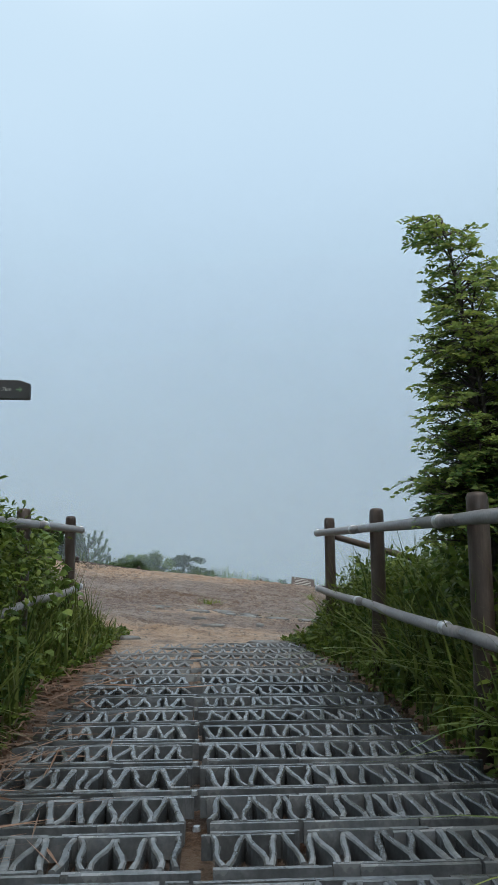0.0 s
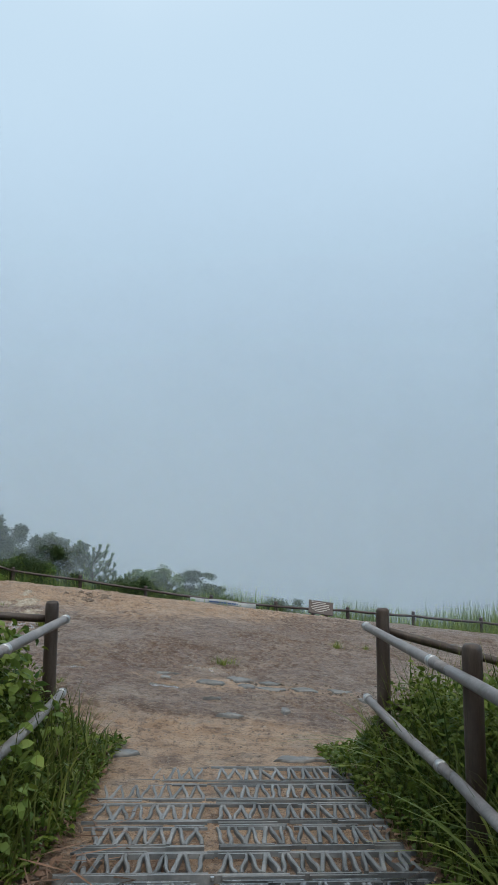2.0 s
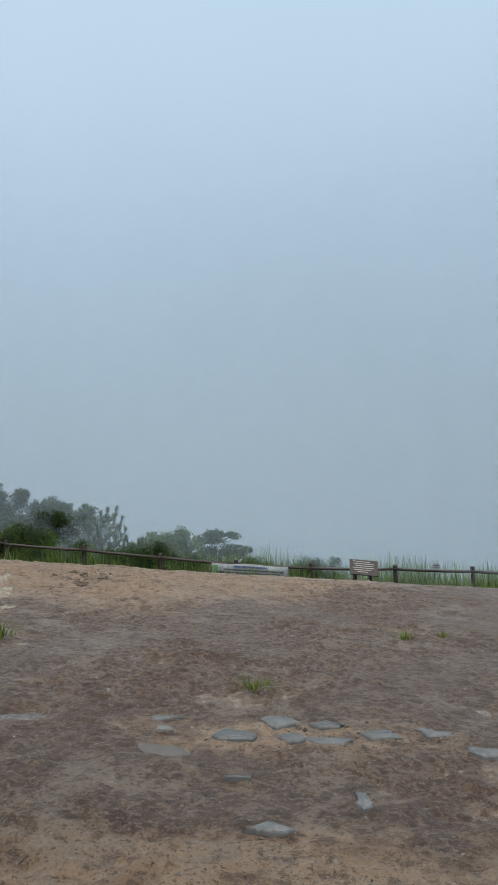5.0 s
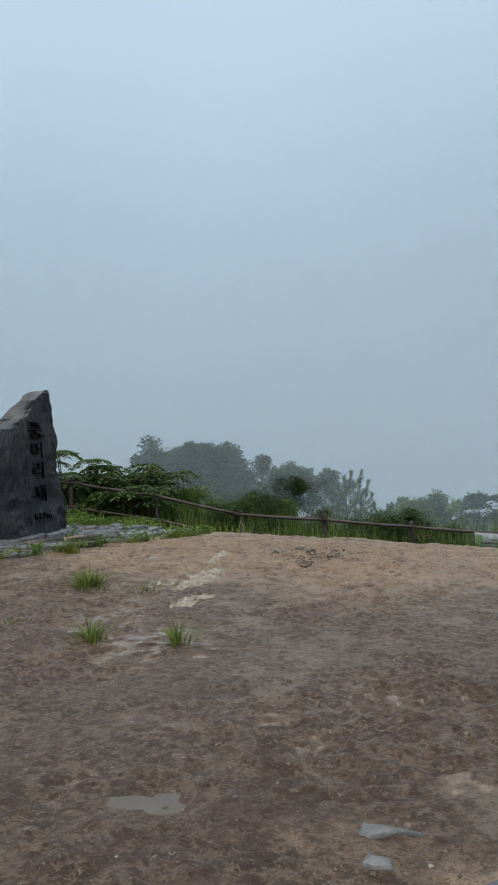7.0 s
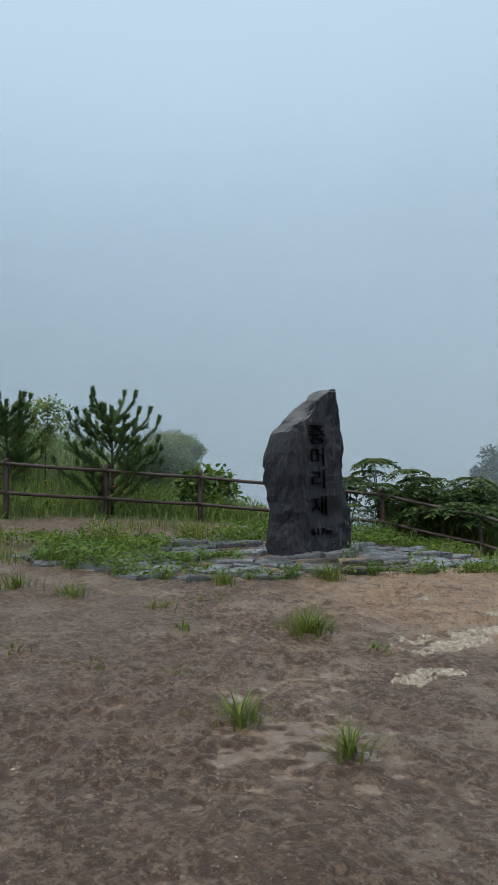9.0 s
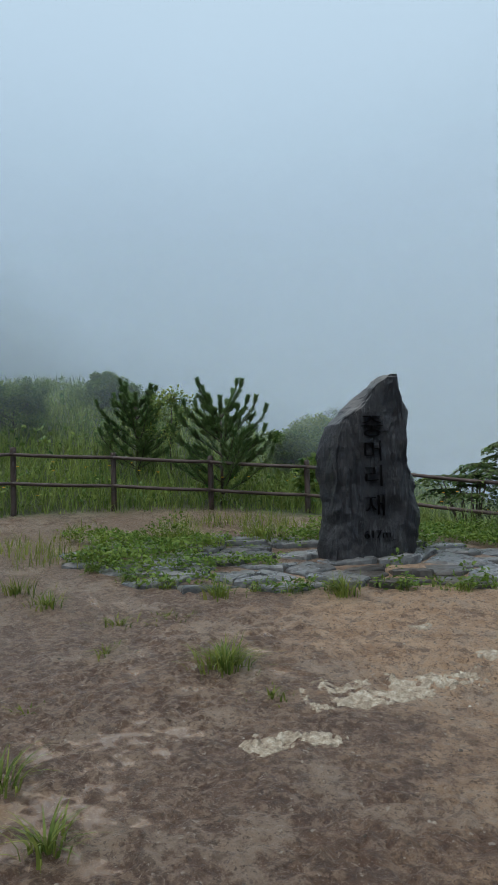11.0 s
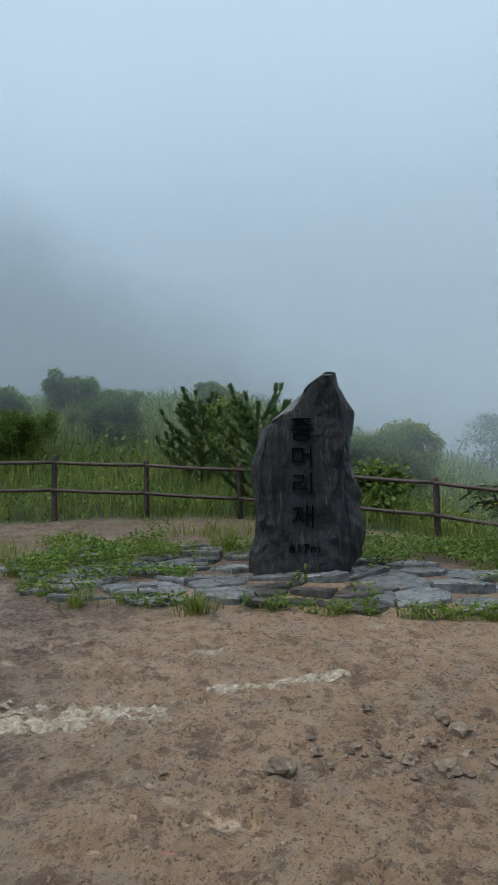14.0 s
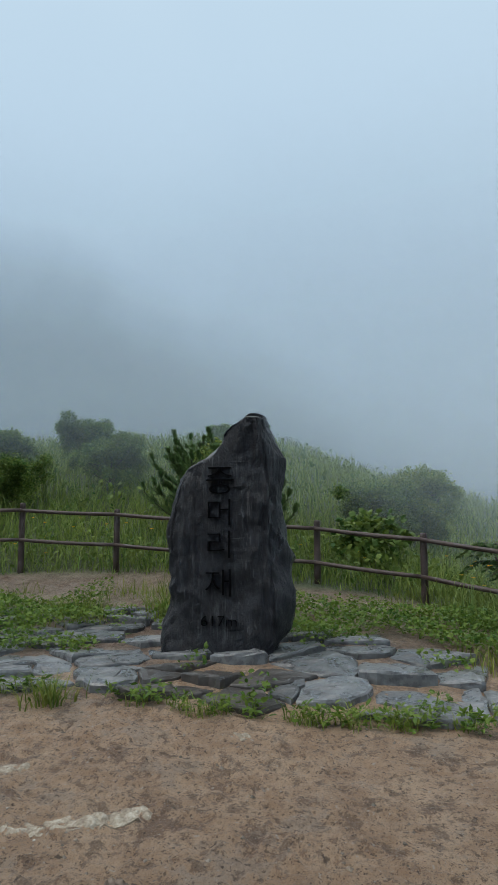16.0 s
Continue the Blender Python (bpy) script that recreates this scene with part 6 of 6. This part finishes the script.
for k, (x, y, a, b) in enumerate(((-0.14, 8.58, 0.15, 0.13), (-0.55, 8.92, 0.14, 0.09), (0.16, 8.92, 0.14, 0.12), (0.24, 8.60, 0.09, 0.09), (0.46, 8.62, 0.15, 0.08), (0.50, 8.92, 0.15, 0.10), (0.80, 8.76, 0.17, 0.11), (1.18, 8.85, 0.14, 0.07), (-0.57, 8.70, 0.07, 0.05), (0.50, 7.72, 0.05, 0.14), (0.05, 7.42, 0.11, 0.06), (-0.10, 7.98, 0.08, 0.04), (0.48, 6.30, 0.20, 0.09), (-0.72, 6.28, 0.15, 0.09), (1.40, 8.55, 0.13, 0.09))):
    th = np.sort(r.uniform(0, 2 * np.pi, 7) * 0.35 + np.arange(7) * 2 * np.pi / 7)
    poly = [(x + a * math.cos(t) * r.uniform(0.8, 1.15), y + b * math.sin(t) * r.uniform(0.8, 1.15)) for t in th]
    ob = put("bedrock_slab", slab_mesh(poly, (x, y), 0.06, 540 + k, 0.012), M_FLAG)
    ob.matrix_world = pose(*spot(x, y, 0.020), 0, 4.5 * min(1, max(0, (y - 6) / 2.5)), 0)
    tagged(ob, FLAGS, "rock", "bedrock slabs")
lump("boulder", (-6.25, 18.7), (0.34, 0.22, 0.20), 560, M_FLAG, "low grey boulder by the fence", "rock", "", 4, 0.25)


def puddle(at, a, b, turn, seed):
    """Standing water that fills a hollow; its shore is where the earth rises through it."""
    n = 40
    th = np.arange(n) * 2 * np.pi / n
    c, s = math.cos(radians(turn)), math.sin(radians(turn))
    u, w = 1.25 * a * np.cos(th), 1.25 * b * np.sin(th)
    x, y = at[0] + u * c - w * s, at[1] + u * s + w * c
    sx, sy = float(lie(at[0] + 0.1, at[1]) - lie(at[0] - 0.1, at[1])) / 0.2, float(lie(at[0], at[1] + 0.1) - lie(at[0], at[1] - 0.1)) / 0.2
    z = sx * (x - at[0]) + sy * (y - at[1])
    v = np.concatenate([np.stack([x - at[0], y - at[1], z], -1), [[0, 0, 0]], np.stack([x - at[0], y - at[1], z - 0.03], -1), [[0, 0, -0.03]]])
    k = np.arange(n)
    top, low = np.stack([k, (k + 1) % n, np.full(n, n)], -1), np.stack([(k + 1) % n + n + 1, k + n + 1, np.full(n, 2 * n + 1)], -1)
    side = np.concatenate([np.stack([k + n + 1, (k + 1) % n + n + 1, (k + 1) % n], -1), np.stack([k + n + 1, (k + 1) % n, k], -1)])
    ob = put("puddle", mesh("puddle", v, np.concatenate([top, low, side])), M_WATER)
    ob.location = (at[0], at[1], float(lie(*at)) - 0.019)
    return tagged(ob, "shallow muddy puddle reflecting the pale sky", "puddle", "puddles")


for k, (x, y, a, b, t) in enumerate(POOLS):
    puddle((x, y), a, b, t, 580 + k)


def pebbles(name, x, y, size, mat, label, seed):
    """Loose small stones, each a squashed eight-sided grain."""
    r = np.random.default_rng(seed)
    n = len(x)
    base = np.array([[1, 0, 0], [0, 1, 0], [-1, 0, 0], [0, -1, 0], [0, 0, 0.7], [0, 0, -0.6]])
    tri = np.array([[0, 1, 4], [1, 2, 4], [2, 3, 4], [3, 0, 4], [1, 0, 5], [2, 1, 5], [3, 2, 5], [0, 3, 5]])
    v = base[None] * (1 + r.normal(0, 0.25, (n, 6, 1))) * size[:, None, None] + r.normal(0, 0.15, (n, 6, 3)) * size[:, None, None]
    v = v + on_land(x, y, 0)[:, None] + np.array([0, 0, 1.0]) * (size * 0.25)[:, None, None]
    return stuff(name, (v.reshape(-1, 3), (tri[None] + (np.arange(n) * 6)[:, None, None]).reshape(-1, 3)), mat, label, "stones")


r = np.random.default_rng(90)
x, y = r.uniform(-5, 3, 9000), r.uniform(6.3, 16, 9000)
ok = (r.uniform(size=9000) < 0.35 + 0.9 * sand_share(x, y)) & (turf_share(x, y) < 0.3)
x, y = x[ok], y[ok]
pebbles("gravel", x, y, 0.003 + 0.010 * r.uniform(size=len(x)) ** 5, M_GRAVEL, "pale loose gravel scattered over the earth", 91)
x, y = -2.1 + r.normal(0, 0.28, 240), 14.6 + r.normal(0, 0.42, 240)
pebbles("rubble", x, y, 0.005 + 0.020 * r.uniform(size=240) ** 5, M_CLOD, "grey rubble and clods on the sandy earth", 92)
for k in range(22):
    size = float(0.014 + 0.045 * r.uniform() ** 2)
    lump("clod", (-2.0 + float(r.normal(0, 0.16)), 14.58 + float(r.normal(0, 0.26))), (size, size, size * 0.75), 800 + k, M_CLOD, "dark wet clod of broken earth and stone", "rock", "clods", 2, 0.35, 0.5)
lump("clod", (-2.07, 13.87), (0.062, 0.062, 0.045), 830, M_CLOD, "grey-brown stone sunk in the sandy earth", "rock", "clods", 3, 0.35, 0.5)
lump("clod", (-2.55, 14.42), (0.045, 0.045, 0.038), 831, M_CLOD, "dark clod standing up from the sandy earth", "rock", "clods", 3, 0.3, 0.6)
x, y = 0.75 + r.normal(0, 0.5, 260), 8.75 + r.normal(0, 0.22, 260)
pebbles("rubble", x, y, 0.005 + 0.018 * r.uniform(size=260) ** 4, M_CLOD, "small broken stone round the bedrock", 93)

wrapper = empty("litter", spot(-1.55, 13.35, 0.008), "scrap of faded reddish wrapper on the earth", "litter", turn=(0, 0, 70))
part("wrapper", box_bm((0.085, 0.022, 0.006), (0, 0, 0), 0.002), M_LITTER, wrapper)

build_paving()
